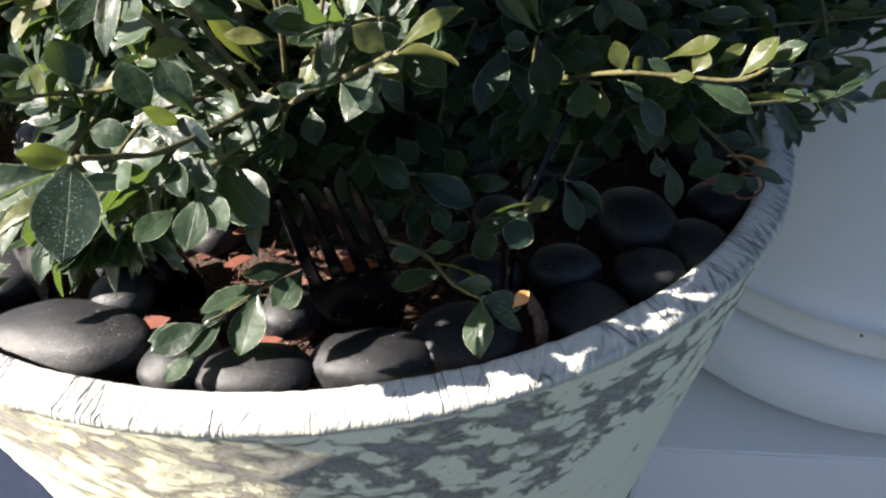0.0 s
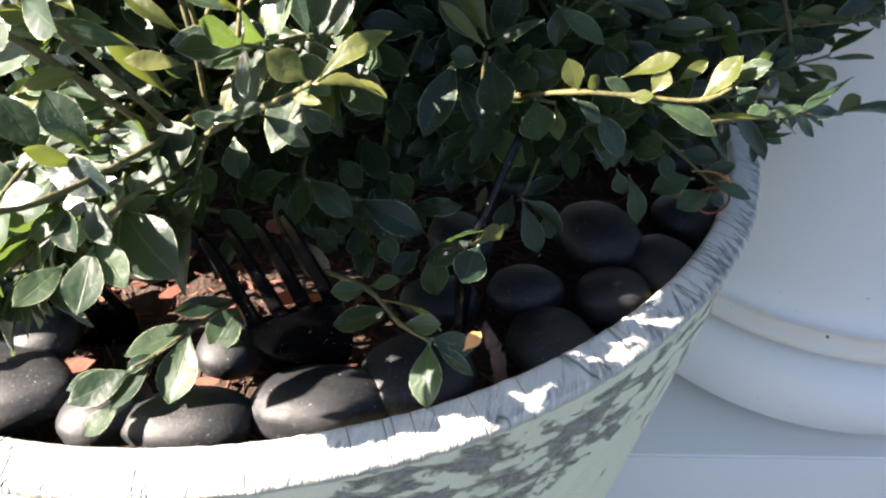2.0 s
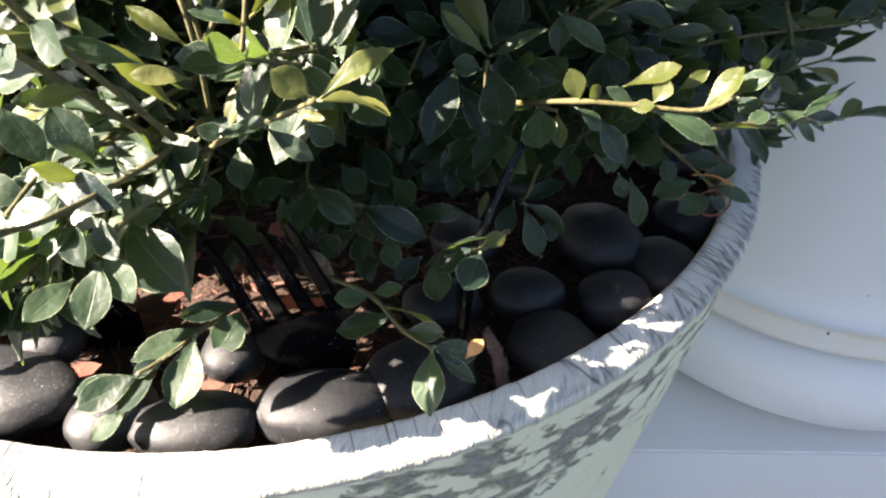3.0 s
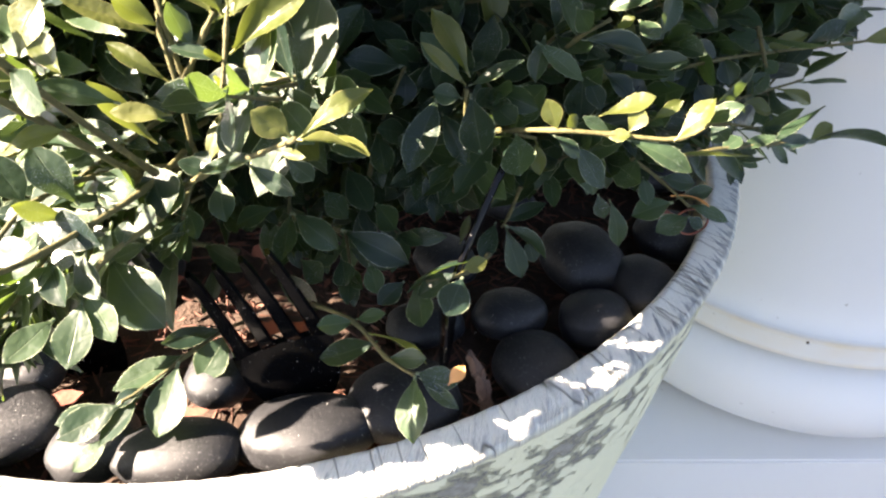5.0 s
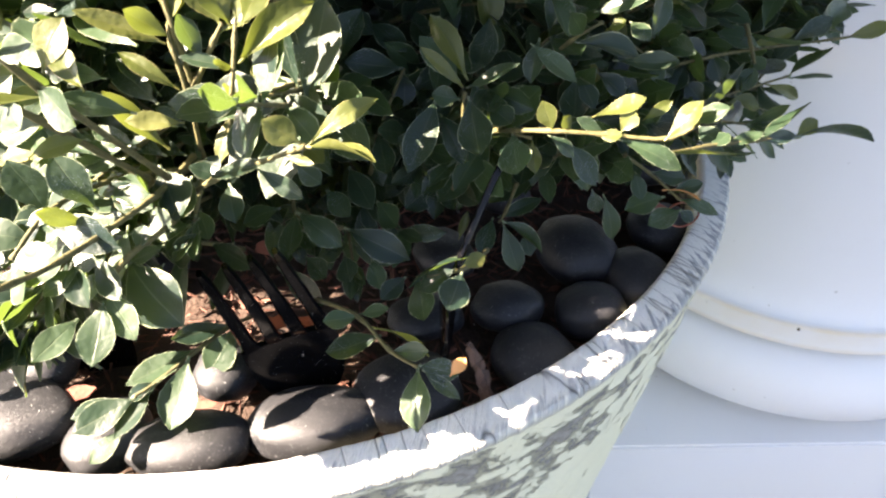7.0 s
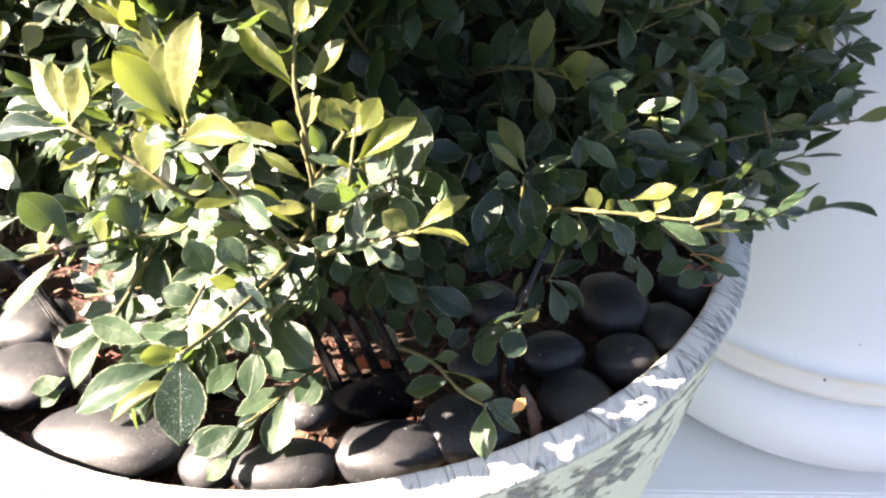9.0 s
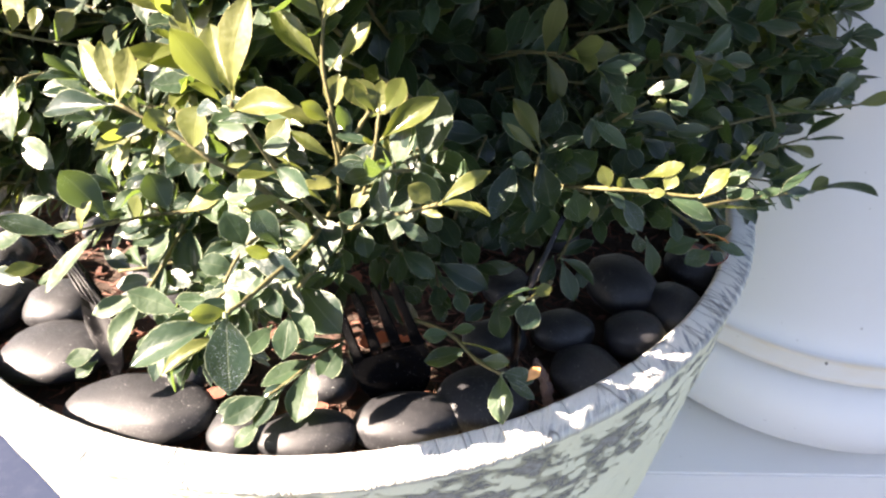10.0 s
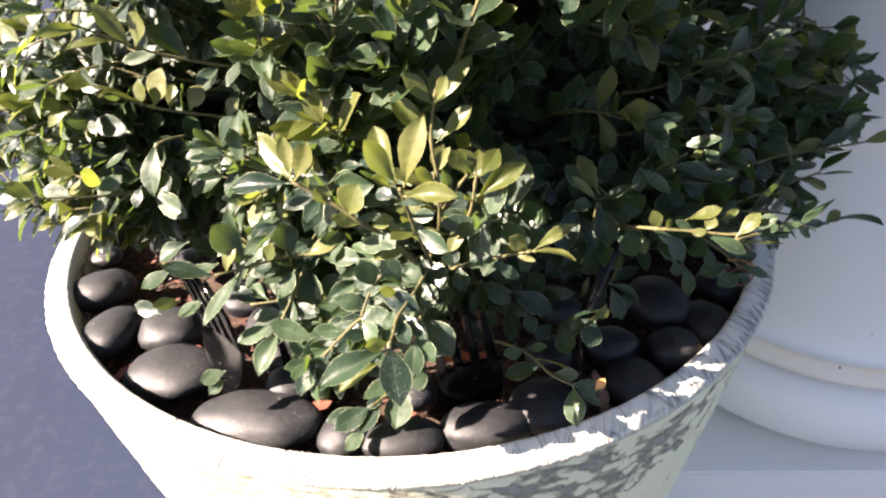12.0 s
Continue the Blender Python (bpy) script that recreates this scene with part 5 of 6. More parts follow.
# tall shoot leaves
b = branch((0.0097, -0.1284, 0.4443), (0.0171, -0.1500, 0.4623), (0.0201, -0.1563, 0.4788), (0.0191, -0.1552, 0.4896), (0.0190, -0.1535, 0.4926))
leaf(b, (0.0178, -0.1550, 0.4899), (0.0038, -0.1565, 0.4970), 0.30, "fresh")
leaf(b, (0.0193, -0.1538, 0.4931), (0.0218, -0.1518, 0.5021), 0.62, "fresh")
leaf(b, (0.0111, -0.1520, 0.4885), (-0.0058, -0.1393, 0.4913), 0.30, "deep", (-0.32, -0.59, 0.74))
leaf(b, (0.0039, -0.1502, 0.4873), (-0.0057, -0.1546, 0.4942), 0.38, "deep")
leaf(b, (0.0187, -0.1567, 0.4813), (0.0092, -0.1565, 0.4892), 0.27, "fresh")
leaf(b, (0.0198, -0.1566, 0.4783), (0.0255, -0.1569, 0.4813), 0.40, "fresh")
leaf(b, (0.0199, -0.1566, 0.4847), (0.0211, -0.1497, 0.4908), 0.30, "deep", (-0.37, -0.58, 0.73))

# short shoot leaves
b = branch((0.0109, -0.1284, 0.4442), (0.0236, -0.1521, 0.4648), (0.0294, -0.1594, 0.4801), (0.0318, -0.1570, 0.4912), (0.0322, -0.1557, 0.4936))
leaf(b, (0.0302, -0.1574, 0.4858), (0.0205, -0.1566, 0.4880), 0.36, "deep")
leaf(b, (0.0304, -0.1573, 0.4859), (0.0276, -0.1609, 0.4877), 0.64, "fresh")
leaf(b, (0.0289, -0.1591, 0.4804), (0.0214, -0.1597, 0.4825), 0.46, "deep")
leaf(b, (0.0323, -0.1588, 0.4874), (0.0464, -0.1591, 0.4989), 0.29, "fresh")
leaf(b, (0.0311, -0.1553, 0.4933), (0.0277, -0.1548, 0.5019), 0.67, "fresh")
leaf(b, (0.0334, -0.1565, 0.4935), (0.0396, -0.1559, 0.5025), 0.55, "fresh")
leaf(b, (0.0322, -0.1551, 0.4936), (0.0336, -0.1522, 0.5006), 0.52, "fresh")

# sunlit leaves behind shoots
b = branch((0.0050, -0.1197, 0.4388), (0.0080, -0.1333, 0.4557), (0.0049, -0.1407, 0.4687), (-0.0018, -0.1422, 0.4762))
leaf(b, (0.0119, -0.1526, 0.4765), (-0.0023, -0.1382, 0.4811), 0.34, "deep", (-0.33, -0.56, 0.76))
leaf(b, (0.0117, -0.1497, 0.4770), (0.0020, -0.1387, 0.4810), 0.30, "deep", (-0.33, -0.57, 0.75))
leaf(b, (0.0034, -0.1529, 0.4822), (-0.0099, -0.1469, 0.4816), 0.30, "deep", (-0.30, -0.57, 0.77))
leaf(b, (0.0167, -0.1647, 0.4727), (0.0070, -0.1633, 0.4838), 0.30, "fresh")
leaf(b, (0.0225, -0.1682, 0.4799), (0.0125, -0.1693, 0.4812), 0.37, "fresh")
leaf(b, (-0.0049, -0.1461, 0.4937), (-0.0114, -0.1448, 0.4922), 0.55, "deep", (-0.29, -0.60, 0.74))
leaf(b, (-0.0058, -0.1437, 0.4966), (-0.0004, -0.1467, 0.4964), 0.51, "deep", (-0.30, -0.61, 0.73))
leaf(b, (0.0193, -0.1398, 0.4866), (0.0153, -0.1405, 0.4840), 0.57, "deep", (-0.37, -0.58, 0.72))

# front left leaves
b = branch((0.0127, -0.1684, 0.4680), (0.0090, -0.1749, 0.4780), (0.0057, -0.1810, 0.4872))
leaf(b, (0.0182, -0.1760, 0.4859), (0.0089, -0.1812, 0.4919), 0.38, "deep")
leaf(b, (0.0113, -0.1848, 0.4971), (0.0151, -0.1840, 0.5047), 0.67, "fresh")
leaf(b, (0.0150, -0.1829, 0.4932), (0.0087, -0.1747, 0.4967), 0.30, "fresh", (-0.31, -0.57, 0.76))
leaf(b, (0.0007, -0.1820, 0.4808), (0.0096, -0.1817, 0.4849), 0.38, "fresh")
leaf(b, (0.0081, -0.1808, 0.4699), (0.0040, -0.1812, 0.4804), 0.60, "deep")
leaf(b, (0.0079, -0.1841, 0.4689), (0.0018, -0.1873, 0.4742), 0.30, "fresh")
leaf(b, (0.0100, -0.1853, 0.4932), (0.0066, -0.1865, 0.4947), 0.81, "fresh")
leaf(b, (0.0114, -0.1804, 0.4834), (0.0030, -0.1756, 0.4835), 0.30, "deep", (-0.29, -0.53, 0.79))

# glinting leaves low
b = branch((0.0100, -0.1436, 0.4492), (0.0088, -0.1559, 0.4562), (0.0037, -0.1626, 0.4588), (-0.0005, -0.1721, 0.4611))
leaf(b, (0.0092, -0.1642, 0.4731), (-0.0055, -0.1622, 0.4689), 0.32, "deep", (-0.30, -0.52, 0.80))
leaf(b, (0.0086, -0.1665, 0.4718), (-0.0024, -0.1663, 0.4679), 0.30, "deep", (-0.30, -0.51, 0.81))
leaf(b, (0.0106, -0.1695, 0.4681), (-0.0003, -0.1684, 0.4648), 0.30, "deep", (-0.30, -0.50, 0.81))
leaf(b, (0.0115, -0.1740, 0.4656), (0.0007, -0.1706, 0.4637), 0.30, "deep", (-0.30, -0.49, 0.82))
leaf(b, (0.0109, -0.1762, 0.4644), (-0.0003, -0.1728, 0.4624), 0.30, "deep", (-0.29, -0.48, 0.83))
leaf(b, (0.0086, -0.1832, 0.4668), (-0.0055, -0.1835, 0.4622), 0.30, "deep", (-0.27, -0.46, 0.84))
leaf(b, (0.0119, -0.1874, 0.4665), (0.0038, -0.1890, 0.4629), 0.55, "deep", (-0.29, -0.45, 0.85))
leaf(b, (0.0031, -0.1821, 0.4712), (-0.0038, -0.1830, 0.4685), 0.42, "deep", (-0.26, -0.48, 0.84))
leaf(b, (0.0200, -0.1734, 0.4604), (0.0110, -0.1724, 0.4573), 0.51, "deep", (-0.33, -0.47, 0.82))
leaf(b, (0.0217, -0.1735, 0.4587), (0.0153, -0.1767, 0.4543), 0.50, "deep", (-0.34, -0.45, 0.82))
leaf(b, (0.0098, -0.1647, 0.4676), (-0.0009, -0.1637, 0.4643), 0.30, "deep", (-0.30, -0.50, 0.81))
leaf(b, (0.0177, -0.1812, 0.4617), (0.0111, -0.1826, 0.4585), 0.53, "deep", (-0.32, -0.45, 0.83))
leaf(b, (0.0122, -0.1805, 0.4639), (0.0050, -0.1791, 0.4621), 0.39, "deep", (-0.30, -0.47, 0.83))
leaf(b, (0.0018, -0.1775, 0.4737), (-0.0036, -0.1781, 0.4716), 0.49, "deep", (-0.26, -0.50, 0.83))
leaf(b, (0.0167, -0.1819, 0.4576), (0.0119, -0.1863, 0.4535), 0.58, "deep", (-0.31, -0.43, 0.84))
leaf(b, (0.0091, -0.1934, 0.4669), (0.0029, -0.1962, 0.4635), 0.51, "deep", (-0.27, -0.44, 0.86))

# low left leaves
b = branch((0.0121, -0.1420, 0.4513), (0.0177, -0.1744, 0.4623), (0.0141, -0.1879, 0.4643), (0.0120, -0.1956, 0.4626))
leaf(b, (0.0084, -0.1987, 0.4602), (0.0037, -0.2062, 0.4586), 0.57, "deep")
leaf(b, (0.0122, -0.1963, 0.4618), (0.0115, -0.2050, 0.4556), 0.57, "deep")
leaf(b, (0.0124, -0.1944, 0.4625), (0.0178, -0.2011, 0.4575), 0.53, "deep")
leaf(b, (0.0116, -0.1797, 0.4650), (0.0118, -0.1918, 0.4586), 0.51, "deep", (-0.30, -0.45, 0.84))
leaf(b, (0.0065, -0.1911, 0.4697), (0.0041, -0.1964, 0.4662), 0.64, "deep", (-0.26, -0.45, 0.85))
leaf(b, (0.0151, -0.1858, 0.4638), (0.0158, -0.1815, 0.4665), 0.76, "deep", (-0.31, -0.46, 0.83))
leaf(b, (0.0128, -0.1919, 0.4641), (0.0060, -0.1937, 0.4609), 0.59, "deep", (-0.29, -0.43, 0.86))

# left glints
b = branch((-0.0122, -0.1395, 0.4439), (-0.0248, -0.1516, 0.4465), (-0.0366, -0.1576, 0.4471), (-0.0490, -0.1578, 0.4454))
leaf(b, (-0.0793, -0.1459, 0.4535), (-0.0894, -0.1518, 0.4494), 0.59, "deep", (-0.09, -0.46, 0.88))
leaf(b, (-0.0752, -0.1359, 0.4585), (-0.0868, -0.1407, 0.4542), 0.62, "deep", (-0.11, -0.49, 0.86))
leaf(b, (-0.0512, -0.1498, 0.4528), (-0.0367, -0.1498, 0.4558), 0.42, "deep", (-0.18, -0.49, 0.85))
leaf(b, (-0.0304, -0.1508, 0.4577), (-0.0362, -0.1651, 0.4484), 0.39, "deep", (-0.20, -0.47, 0.86))
leaf(b, (-0.0279, -0.1496, 0.4558), (-0.0262, -0.1629, 0.4464), 0.64, "deep")
leaf(b, (-0.0126, -0.1527, 0.4513), (-0.0244, -0.1531, 0.4476), 0.68, "deep", (-0.25, -0.48, 0.84))
leaf(b, (-0.0298, -0.1619, 0.4478), (-0.0400, -0.1745, 0.4395), 0.54, "deep", (-0.19, -0.43, 0.88))
leaf(b, (-0.0329, -0.1642, 0.4448), (-0.0495, -0.1691, 0.4392), 0.30, "deep", (-0.17, -0.43, 0.89))
leaf(b, (-0.0446, -0.1523, 0.4426), (-0.0528, -0.1450, 0.4449), 0.50, "deep", (-0.18, -0.46, 0.87))
leaf(b, (-0.0597, -0.1456, 0.4451), (-0.0503, -0.1527, 0.4431), 0.48, "deep", (-0.16, -0.46, 0.87))
leaf(b, (-0.0314, -0.1591, 0.4482), (-0.0253, -0.1660, 0.4461), 0.88, "deep", (-0.21, -0.45, 0.87))
leaf(b, (-0.0169, -0.1620, 0.4458), (-0.0031, -0.1672, 0.4472), 0.31, "deep", (-0.26, -0.45, 0.85))
leaf(b, (-0.0281, -0.1637, 0.4420), (-0.0373, -0.1611, 0.4412), 0.45, "deep", (-0.20, -0.44, 0.88))
leaf(b, (-0.0789, -0.1491, 0.4410), (-0.0870, -0.1540, 0.4429), 0.51, "fresh")
leaf(b, (-0.0496, -0.1427, 0.4555), (-0.0569, -0.1446, 0.4598), 0.72, "deep")
leaf(b, (-0.0642, -0.1613, 0.4160), (-0.0731, -0.1642, 0.4135), 0.68, "deep", (-0.14, -0.37, 0.92))
leaf(b, (-0.0648, -0.1626, 0.4126), (-0.0697, -0.1684, 0.4116), 0.67, "deep")
leaf(b, (-0.0192, -0.1594, 0.4459), (-0.0103, -0.1710, 0.4425), 0.49, "deep", (-0.25, -0.44, 0.86))
leaf(b, (-0.0634, -0.1424, 0.4528), (-0.0741, -0.1453, 0.4497), 0.52, "deep", (-0.13, -0.48, 0.87))
leaf(b, (-0.0702, -0.1465, 0.4392), (-0.0803, -0.1515, 0.4354), 0.55, "deep", (-0.12, -0.44, 0.89))
leaf(b, (-0.0901, -0.1459, 0.4321), (-0.1017, -0.1410, 0.4333), 0.49, "deep", (-0.09, -0.43, 0.90))

# dense sunlit leaves
b = branch((0.0064, -0.1296, 0.4425), (0.0032, -0.1391, 0.4513), (-0.0015, -0.1424, 0.4582))
leaf(b, (0.0155, -0.1543, 0.4649), (0.0041, -0.1468, 0.4650), 0.34, "deep", (-0.33, -0.52, 0.78))
leaf(b, (0.0116, -0.1559, 0.4660), (-0.0008, -0.1466, 0.4671), 0.30, "deep", (-0.32, -0.53, 0.79))
leaf(b, (0.0083, -0.1585, 0.4690), (-0.0029, -0.1510, 0.4696), 0.30, "deep", (-0.31, -0.53, 0.79))
leaf(b, (0.0142, -0.1572, 0.4612), (0.0032, -0.1523, 0.4598), 0.35, "deep", (-0.33, -0.50, 0.80))
leaf(b, (0.0101, -0.1611, 0.4625), (-0.0017, -0.1552, 0.4617), 0.33, "deep", (-0.31, -0.50, 0.81))
leaf(b, (0.0057, -0.1654, 0.4681), (-0.0058, -0.1588, 0.4682), 0.30, "deep", (-0.29, -0.51, 0.81))
leaf(b, (0.0037, -0.1668, 0.4728), (-0.0064, -0.1597, 0.4738), 0.30, "deep", (-0.28, -0.53, 0.80))
leaf(b, (0.0017, -0.1727, 0.4717), (-0.0073, -0.1692, 0.4709), 0.35, "deep", (-0.27, -0.51, 0.82))
leaf(b, (0.0148, -0.1488, 0.4686), (0.0100, -0.1505, 0.4742), 0.56, "deep")
leaf(b, (0.0192, -0.1496, 0.4662), (0.0128, -0.1426, 0.4681), 0.42, "deep", (-0.36, -0.53, 0.77))
leaf(b, (0.0045, -0.1534, 0.4752), (-0.0059, -0.1467, 0.4759), 0.30, "deep", (-0.30, -0.55, 0.78))
leaf(b, (0.0011, -0.1619, 0.4773), (-0.0084, -0.1574, 0.4769), 0.31, "deep", (-0.28, -0.54, 0.79))
leaf(b, (-0.0006, -0.1710, 0.4754), (-0.0089, -0.1657, 0.4761), 0.34, "deep", (-0.27, -0.52, 0.81))
leaf(b, (0.0120, -0.1657, 0.4601), (0.0020, -0.1609, 0.4591), 0.34, "deep", (-0.31, -0.49, 0.82))
leaf(b, (0.0061, -0.1729, 0.4668), (-0.0044, -0.1689, 0.4655), 0.30, "deep", (-0.28, -0.49, 0.82))
leaf(b, (0.0209, -0.1584, 0.4632), (0.0173, -0.1647, 0.4599), 0.49, "deep")
leaf(b, (0.0001, -0.1548, 0.4797), (-0.0075, -0.1549, 0.4768), 0.40, "deep", (-0.29, -0.55, 0.78))
leaf(b, (0.0083, -0.1514, 0.4715), (0.0003, -0.1437, 0.4736), 0.35, "deep", (-0.32, -0.55, 0.77))
leaf(b, (0.0034, -0.1859, 0.4680), (-0.0038, -0.1832, 0.4672), 0.40, "deep", (-0.26, -0.47, 0.84))
leaf(b, (0.0129, -0.1741, 0.4608), (0.0062, -0.1761, 0.4572), 0.47, "deep", (-0.31, -0.46, 0.83))


OUTWARD = Vector((0.0, -0.75, 0.66))


OPEN_SIDE = Vector((0.38, -0.79, 0.48)).normalized()
CHINKS = [(Vector(spot), sun_way, 0.011) for spot in ((0.0630, -0.1880, 0.4215), (0.0735, -0.1610, 0.4300), (0.0460, -0.1680, 0.4200), (0.0380, -0.1650, 0.4030))]
CHINKS += [(Vector((-0.115, -0.036, 0.412)), sun_way, 0.014), (Vector((-0.115, -0.036, 0.412)), OPEN_SIDE, 0.014)]


def clear_of_shoots(tip, room=0.0125):
    """Whether a filling twig keeps off the room in front of the long shoots and off the chinks in the crown."""
    for spot, way, wide in CHINKS:
        off = tip - spot
        along = off.dot(way)
        if along > -0.01 and (off - way * along).length < wide:
            return False
    for centre in CLEAR:
        off = tip - centre
        ahead = off.dot(OUTWARD)
        if -0.006 < ahead < 0.09 and (off - OUTWARD * ahead).length < room + 0.10 * max(0.0, ahead):
            return False
    return True


def reach(az, z):
    """How far the crown reaches from its axis, by azimuth (degrees) and height."""
    table = ((-180, 0.225), (-160, 0.205), (-140, 0.158), (-120, 0.130), (-95, 0.120), (-75, 0.124), (-55, 0.145), (-35, 0.172), (-10, 0.192), (20, 0.205), (90, 0.225), (150, 0.225), (180, 0.225))
    r = np.interp(az, [a for a, _ in table], [b for _, b in table])
    # above the view the crown is kept full to cast shade below
    if -175 < az < -104:
        r *= np.interp(z, [0.50, 0.55, 0.62, 0.72, 0.90], [1.0, 0.98, 0.92, 0.9, 0.9])
    elif -104 <= az < -30:
        r *= np.interp(z, [0.50, 0.56, 0.595, 0.62, 0.72, 0.90], [1.0, 0.88, 0.84, 1.1, 1.1, 0.8])
    return float(r * np.interp(z, [0.405, 0.43, 0.46, 0.51, 0.56, 0.65, 0.80, 0.92], [0.72, 0.90, 1.0, 1.0, 0.93, 0.84, 0.62, 0.25]))


def front_side(az):
    return -178 < az < 10


def grow_crown():
    rng = random.Random(21)
    # stems
    for k in range(26):
        az, z = rng.uniform(-180, 180), rng.uniform(0.44, 0.86)
        r = reach(az, z) * 0.85
        a = radians(az)
        pts = bend((0.02 * math.cos(a), 0.02 * math.sin(a), 0.378), (r * math.cos(a), r * math.sin(a), z), (-0.03 * math.cos(a), -0.03 * math.sin(a), 0.03), 8)
        v, f = tube(pts, [0.0040 - 0.00035 * i for i in range(9)], 7)
        part("stem", mesh_from("stem", v, f, M_WOOD), BUSH)
    # thick tufts low on the front
    for centre, radii, count, toward, size, fresh in (
        ((0.002, -0.140, 0.478), (0.034, 0.030, 0.030), 130, (-0.5, -0.7, 0.4), 0.0165, 0.10),
        ((-0.022, -0.158, 0.452), (0.036, 0.024, 0.018), 90, (-0.5, -0.8, 0.0), 0.0158, 0.06),
        ((0.006, -0.176, 0.464), (0.024, 0.022, 0.018), 150, (-0.3, -0.9, 0.0), 0.0150, 0.05),
        ((0.010, -0.188, 0.484), (0.020, 0.014, 0.014), 56, (-0.3, -0.8, 0.1), 0.0155, 0.12),
        ((-0.010, -0.184, 0.452), (0.018, 0.010, 0.011), 40, (-0.4, -0.7, -0.2), 0.0150, 0.05),
        # next two tufts added for their shade on the right, the first out of view
        ((0.034, -0.138, 0.560), (0.050, 0.026, 0.020), 20, (-0.2, -0.6, 0.5), 0.0175, 0.08),
        ((0.020, -0.160, 0.480), (0.024, 0.012, 0.014), 48, (-0.2, -0.8, 0.2), 0.0160, 0.06),
        ((-0.050, -0.122, 0.468), (0.034, 0.028, 0.026), 60, (-0.7, -0.6, 0.3), 0.0165, 0.12),
        ((0.070, -0.116, 0.462), (0.044, 0.028, 0.040), 80, (0.1, -0.9, 0.2), 0.0185, 0.04),
        ((0.125, -0.085, 0.450), (0.044, 0.034, 0.026), 52, (0.6, -0.7, 0.1), 0.0180, 0.06),
        ((0.135, -0.095, 0.436), (0.034, 0.030, 0.012), 24, (0.6, -0.6, -0.3), 0.0165, 0.03),
        ((0.190, -0.045, 0.470), (0.030, 0.035, 0.032), 46, (0.9, -0.3, 0.3), 0.0180, 0.12),
        ((0.045, -0.135, 0.432), (0.030, 0.018, 0.014), 40, (0.2, -0.9, -0.1), 0.0155, 0.0),
        ((0.000, -0.115, 0.520), (0.045, 0.034, 0.034), 90, (-0.3, -0.8, 0.7), 0.0185, 0.14),
        ((-0.120, -0.090, 0.472), (0.045, 0.040, 0.033), 60, (-0.8, -0.5, 0.3), 0.0175, 0.30),
        ((-0.190, -0.030, 0.480), (0.045, 0.050, 0.040), 50, (-0.9, -0.2, 0.4), 0.0175, 0.45),
        ((0.165, -0.080, 0.446), (0.030, 0.034, 0.018), 40, (0.6, -0.5, -0.3), 0.0175, 0.05),
    ):
        for _ in range(count):
            off = Vector((rng.gauss(0, 1), rng.gauss(0, 1), rng.gauss(0, 1))).normalized() * rng.random() ** 0.4
            tip = Vector([c + r * o for c, r, o in zip(centre, radii, off)])
            if (tip.x > 0.004 and tip.z < 0.462 and tip.y < -0.145) or not clear_of_shoots(tip, 0.0075 if centre[1] < -0.15 else 0.0125):
                continue
            way = (Vector(toward) + Vector((rng.uniform(-0.6, 0.6), rng.uniform(-0.5, 0.5), rng.uniform(-0.5, 0.5)))).normalized()
            pts = bend(tip - way * rng.uniform(0.026, 0.040), tip, (0, 0, rng.uniform(-0.003, 0.003)), 4)
            sprig(pts, rng.randint(4, 5), size * rng.uniform(0.88, 1.1), rng, young=0.4 if rng.random() < fresh else 0.0, thick=0.0008, up=(-0.36, -0.60, 0.72) if centre[0] < 0.03 else (-0.25, -0.35, 0.9), flat=0.8 if centre[0] < 0.03 and centre[2] < 0.5 else 0.0, hold=1.7 if centre[0] < 0.03 else 0.8)
    # two long upper shoots towards the sun, added out of view to shade the lip
    for first, last in (((-0.030, -0.050, 0.585), (-0.155, -0.150, 0.622)), ((-0.040, -0.040, 0.600), (-0.125, -0.118, 0.632))):
        sprig(bend(first, last, (0, 0, 0.012), 8), 11, 0.021, rng, young=0.2, thick=0.0013, first=0.35, up=(-0.7, 0.1, 0.7), hold=1.5)
    # wide crown top towards the column, added out of view to block sky light
    for k in range(130):
        az, z = rng.uniform(-48, 40), rng.uniform(0.585, 0.86)
        r = rng.uniform(0.13, 0.31) * np.interp(z, [0.58, 0.66, 0.78, 0.88], [0.92, 1.0, 0.92, 0.7])
        a = radians(az)
        tip = Vector((r * math.cos(a), r * math.sin(a), z))
        way = (Vector((math.cos(a), math.sin(a), rng.uniform(-0.2, 0.9))) + Vector((rng.uniform(-0.5, 0.5), rng.uniform(-0.5, 0.5), 0))).normalized()
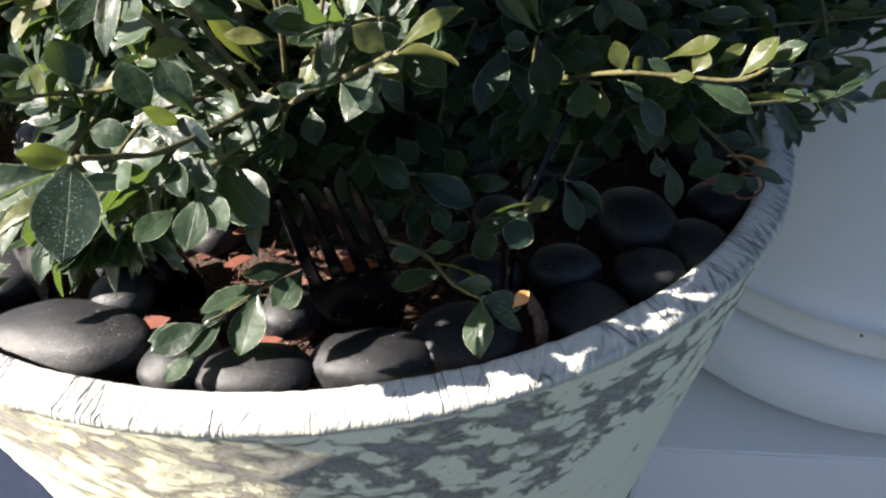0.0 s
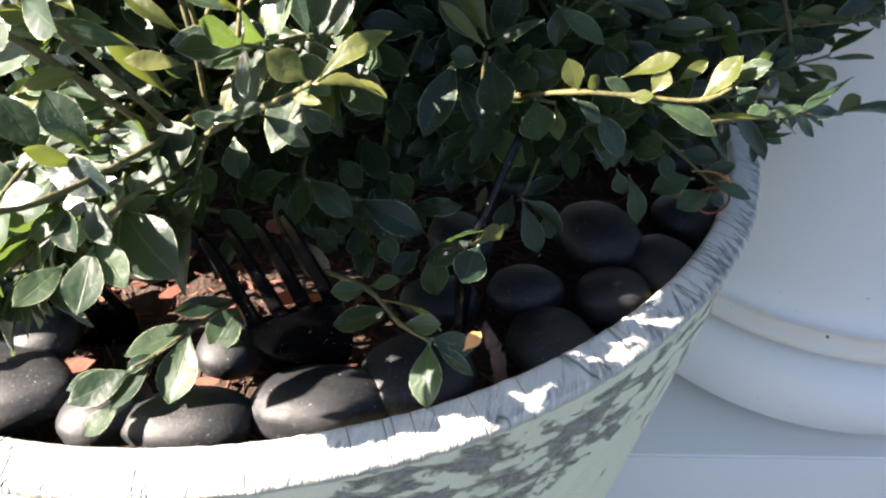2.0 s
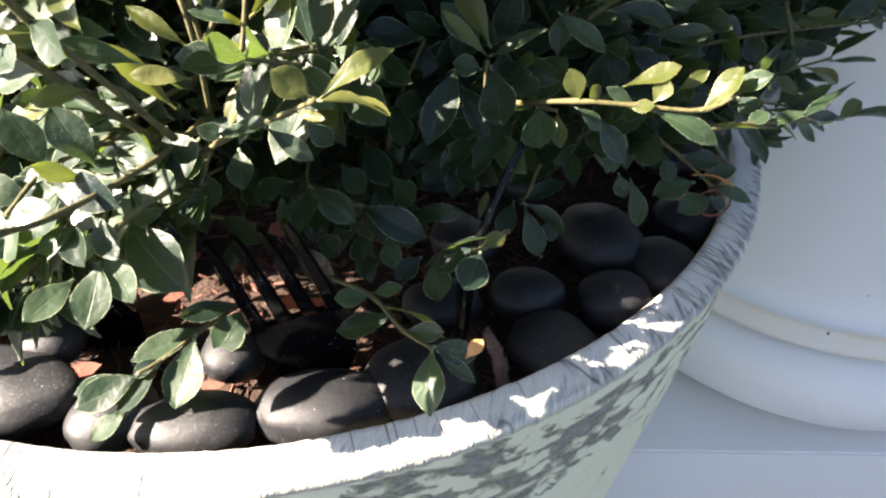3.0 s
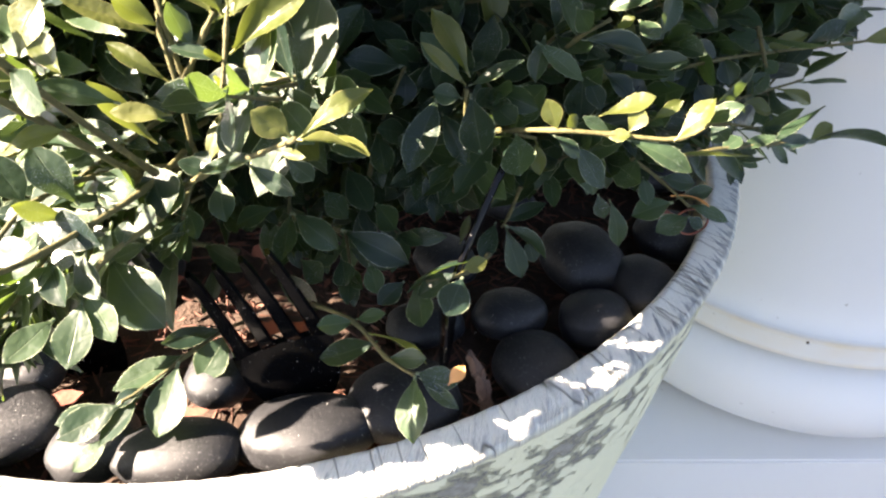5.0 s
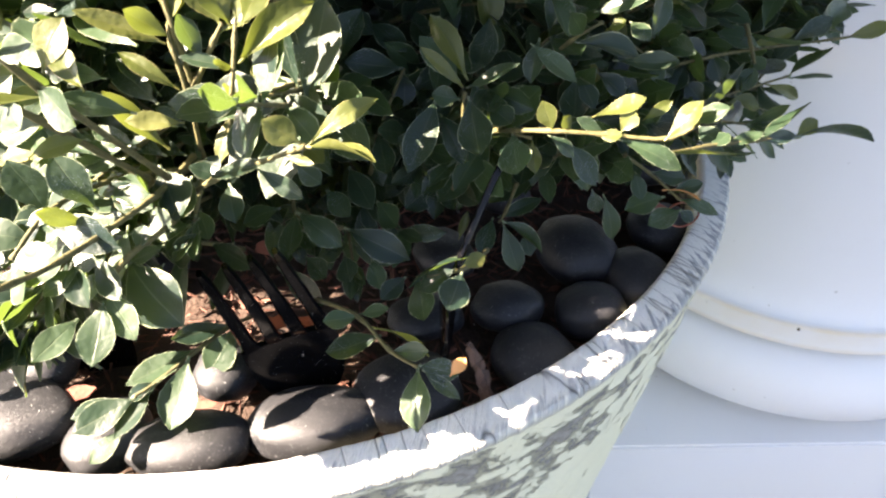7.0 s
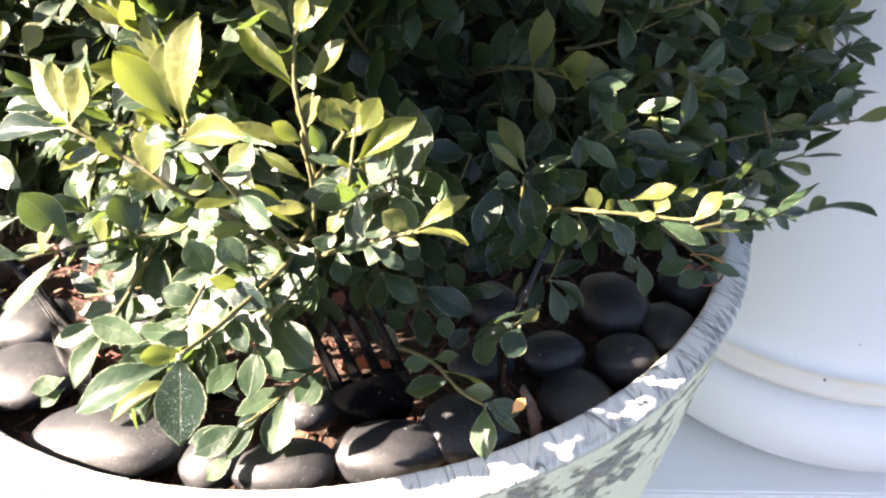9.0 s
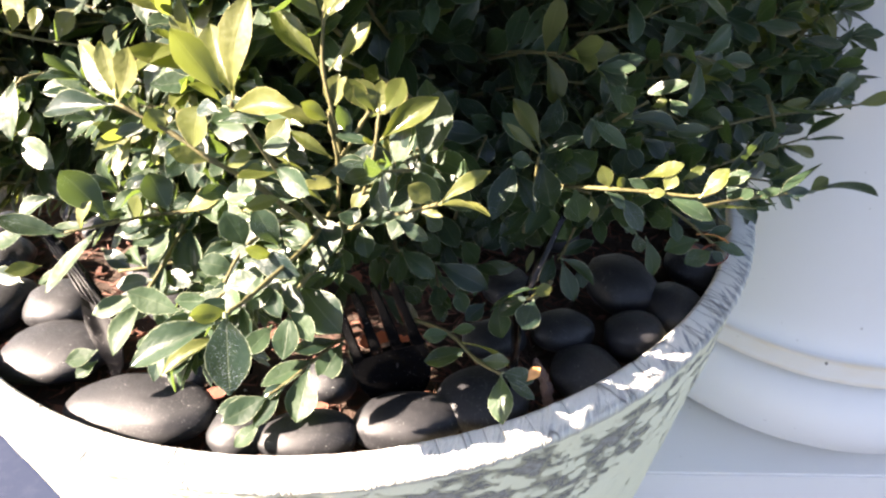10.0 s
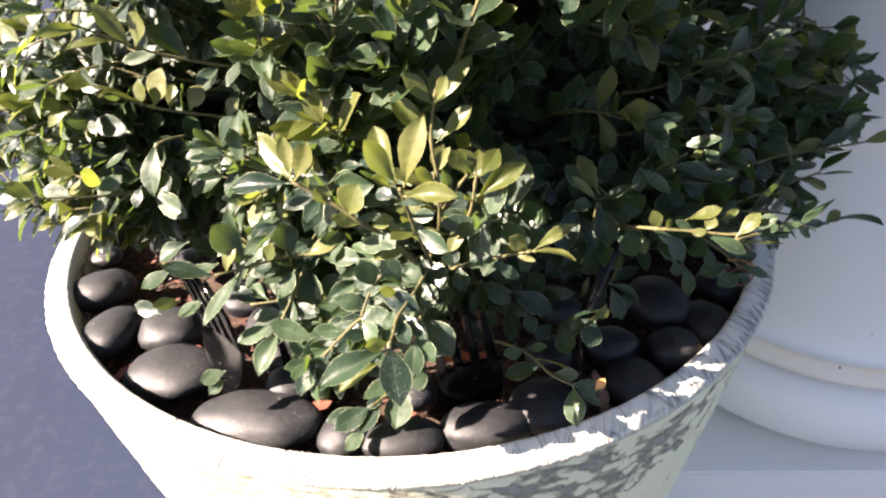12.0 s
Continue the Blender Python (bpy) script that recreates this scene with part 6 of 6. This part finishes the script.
        pts = bend(tip - way * rng.uniform(0.03, 0.05), tip, (0, 0, rng.uniform(-0.004, 0.004)), 4)
        sprig(pts, rng.randint(4, 6), rng.uniform(0.017, 0.021), rng, young=0.3 if rng.random() < 0.2 else 0.0, thick=0.0008)
    # leafy shell and dense inside
    for k in range(3300):
        az = rng.uniform(-180, 180)
        z = 0.425 + 0.50 * rng.random() ** 1.35
        if not -175 < az < 25 and z < 0.55 and rng.random() < 0.5:
            continue
        depth = rng.choice((1.0, 0.95, 0.88, 0.80, 0.70, 0.58, 0.44))
        r = reach(az, z) * depth * rng.uniform(0.94, 1.04)
        a = radians(az)
        out = Vector((math.cos(a), math.sin(a), 0))
        tip = out * r + Vector((0, 0, z))
        if front_side(az) and z < 0.66 and not clear_of_shoots(tip):
            continue
        lean = np.interp(z, [0.42, 0.45, 0.6, 0.9], [-0.35, 0.15, 0.55, 1.2]) + rng.uniform(-0.35, 0.35)
        way = (out + Vector((0, 0, lean)) + Vector((rng.uniform(-0.5, 0.5), rng.uniform(-0.5, 0.5), 0))).normalized()
        length = rng.uniform(0.030, 0.050)
        pts = bend(tip - way * length, tip, (0, 0, rng.uniform(-0.004, 0.004)), 4)
        lively = 0.0 if depth < 0.9 else 0.42 if (az < -135 or az > 150) else 0.14
        sprig(pts, rng.randint(4, 6), rng.uniform(0.0150, 0.0195), rng, young=0.35 if rng.random() < lively else 0.0, thick=0.0008, hold=2.2 if az < -110 else 0.8, flat=0.85 if az < -110 else 0.0, up=(-0.36, -0.60, 0.72) if az < -110 else (-0.25, -0.35, 0.9))


grow_crown()



def finish_crown():
    for joined, name, label, material in ((old_leaves, "foliage", "small dark green glossy leaves", M_FOLIAGE), (young_leaves, "young_foliage", "fresh yellow-green leaves", M_FOLIAGE_YOUNG)):
        ob = part(name, mesh_from(name, joined.verts, joined.faces, material, True, joined.uvs), BUSH, label)
        tagged(ob, kind="stuff")
    ob = part("twig_tangle", mesh_from("twig_tangle", twigs.verts, twigs.faces, M_TWIG), BUSH)
    tagged(ob, kind="stuff")


finish_crown()
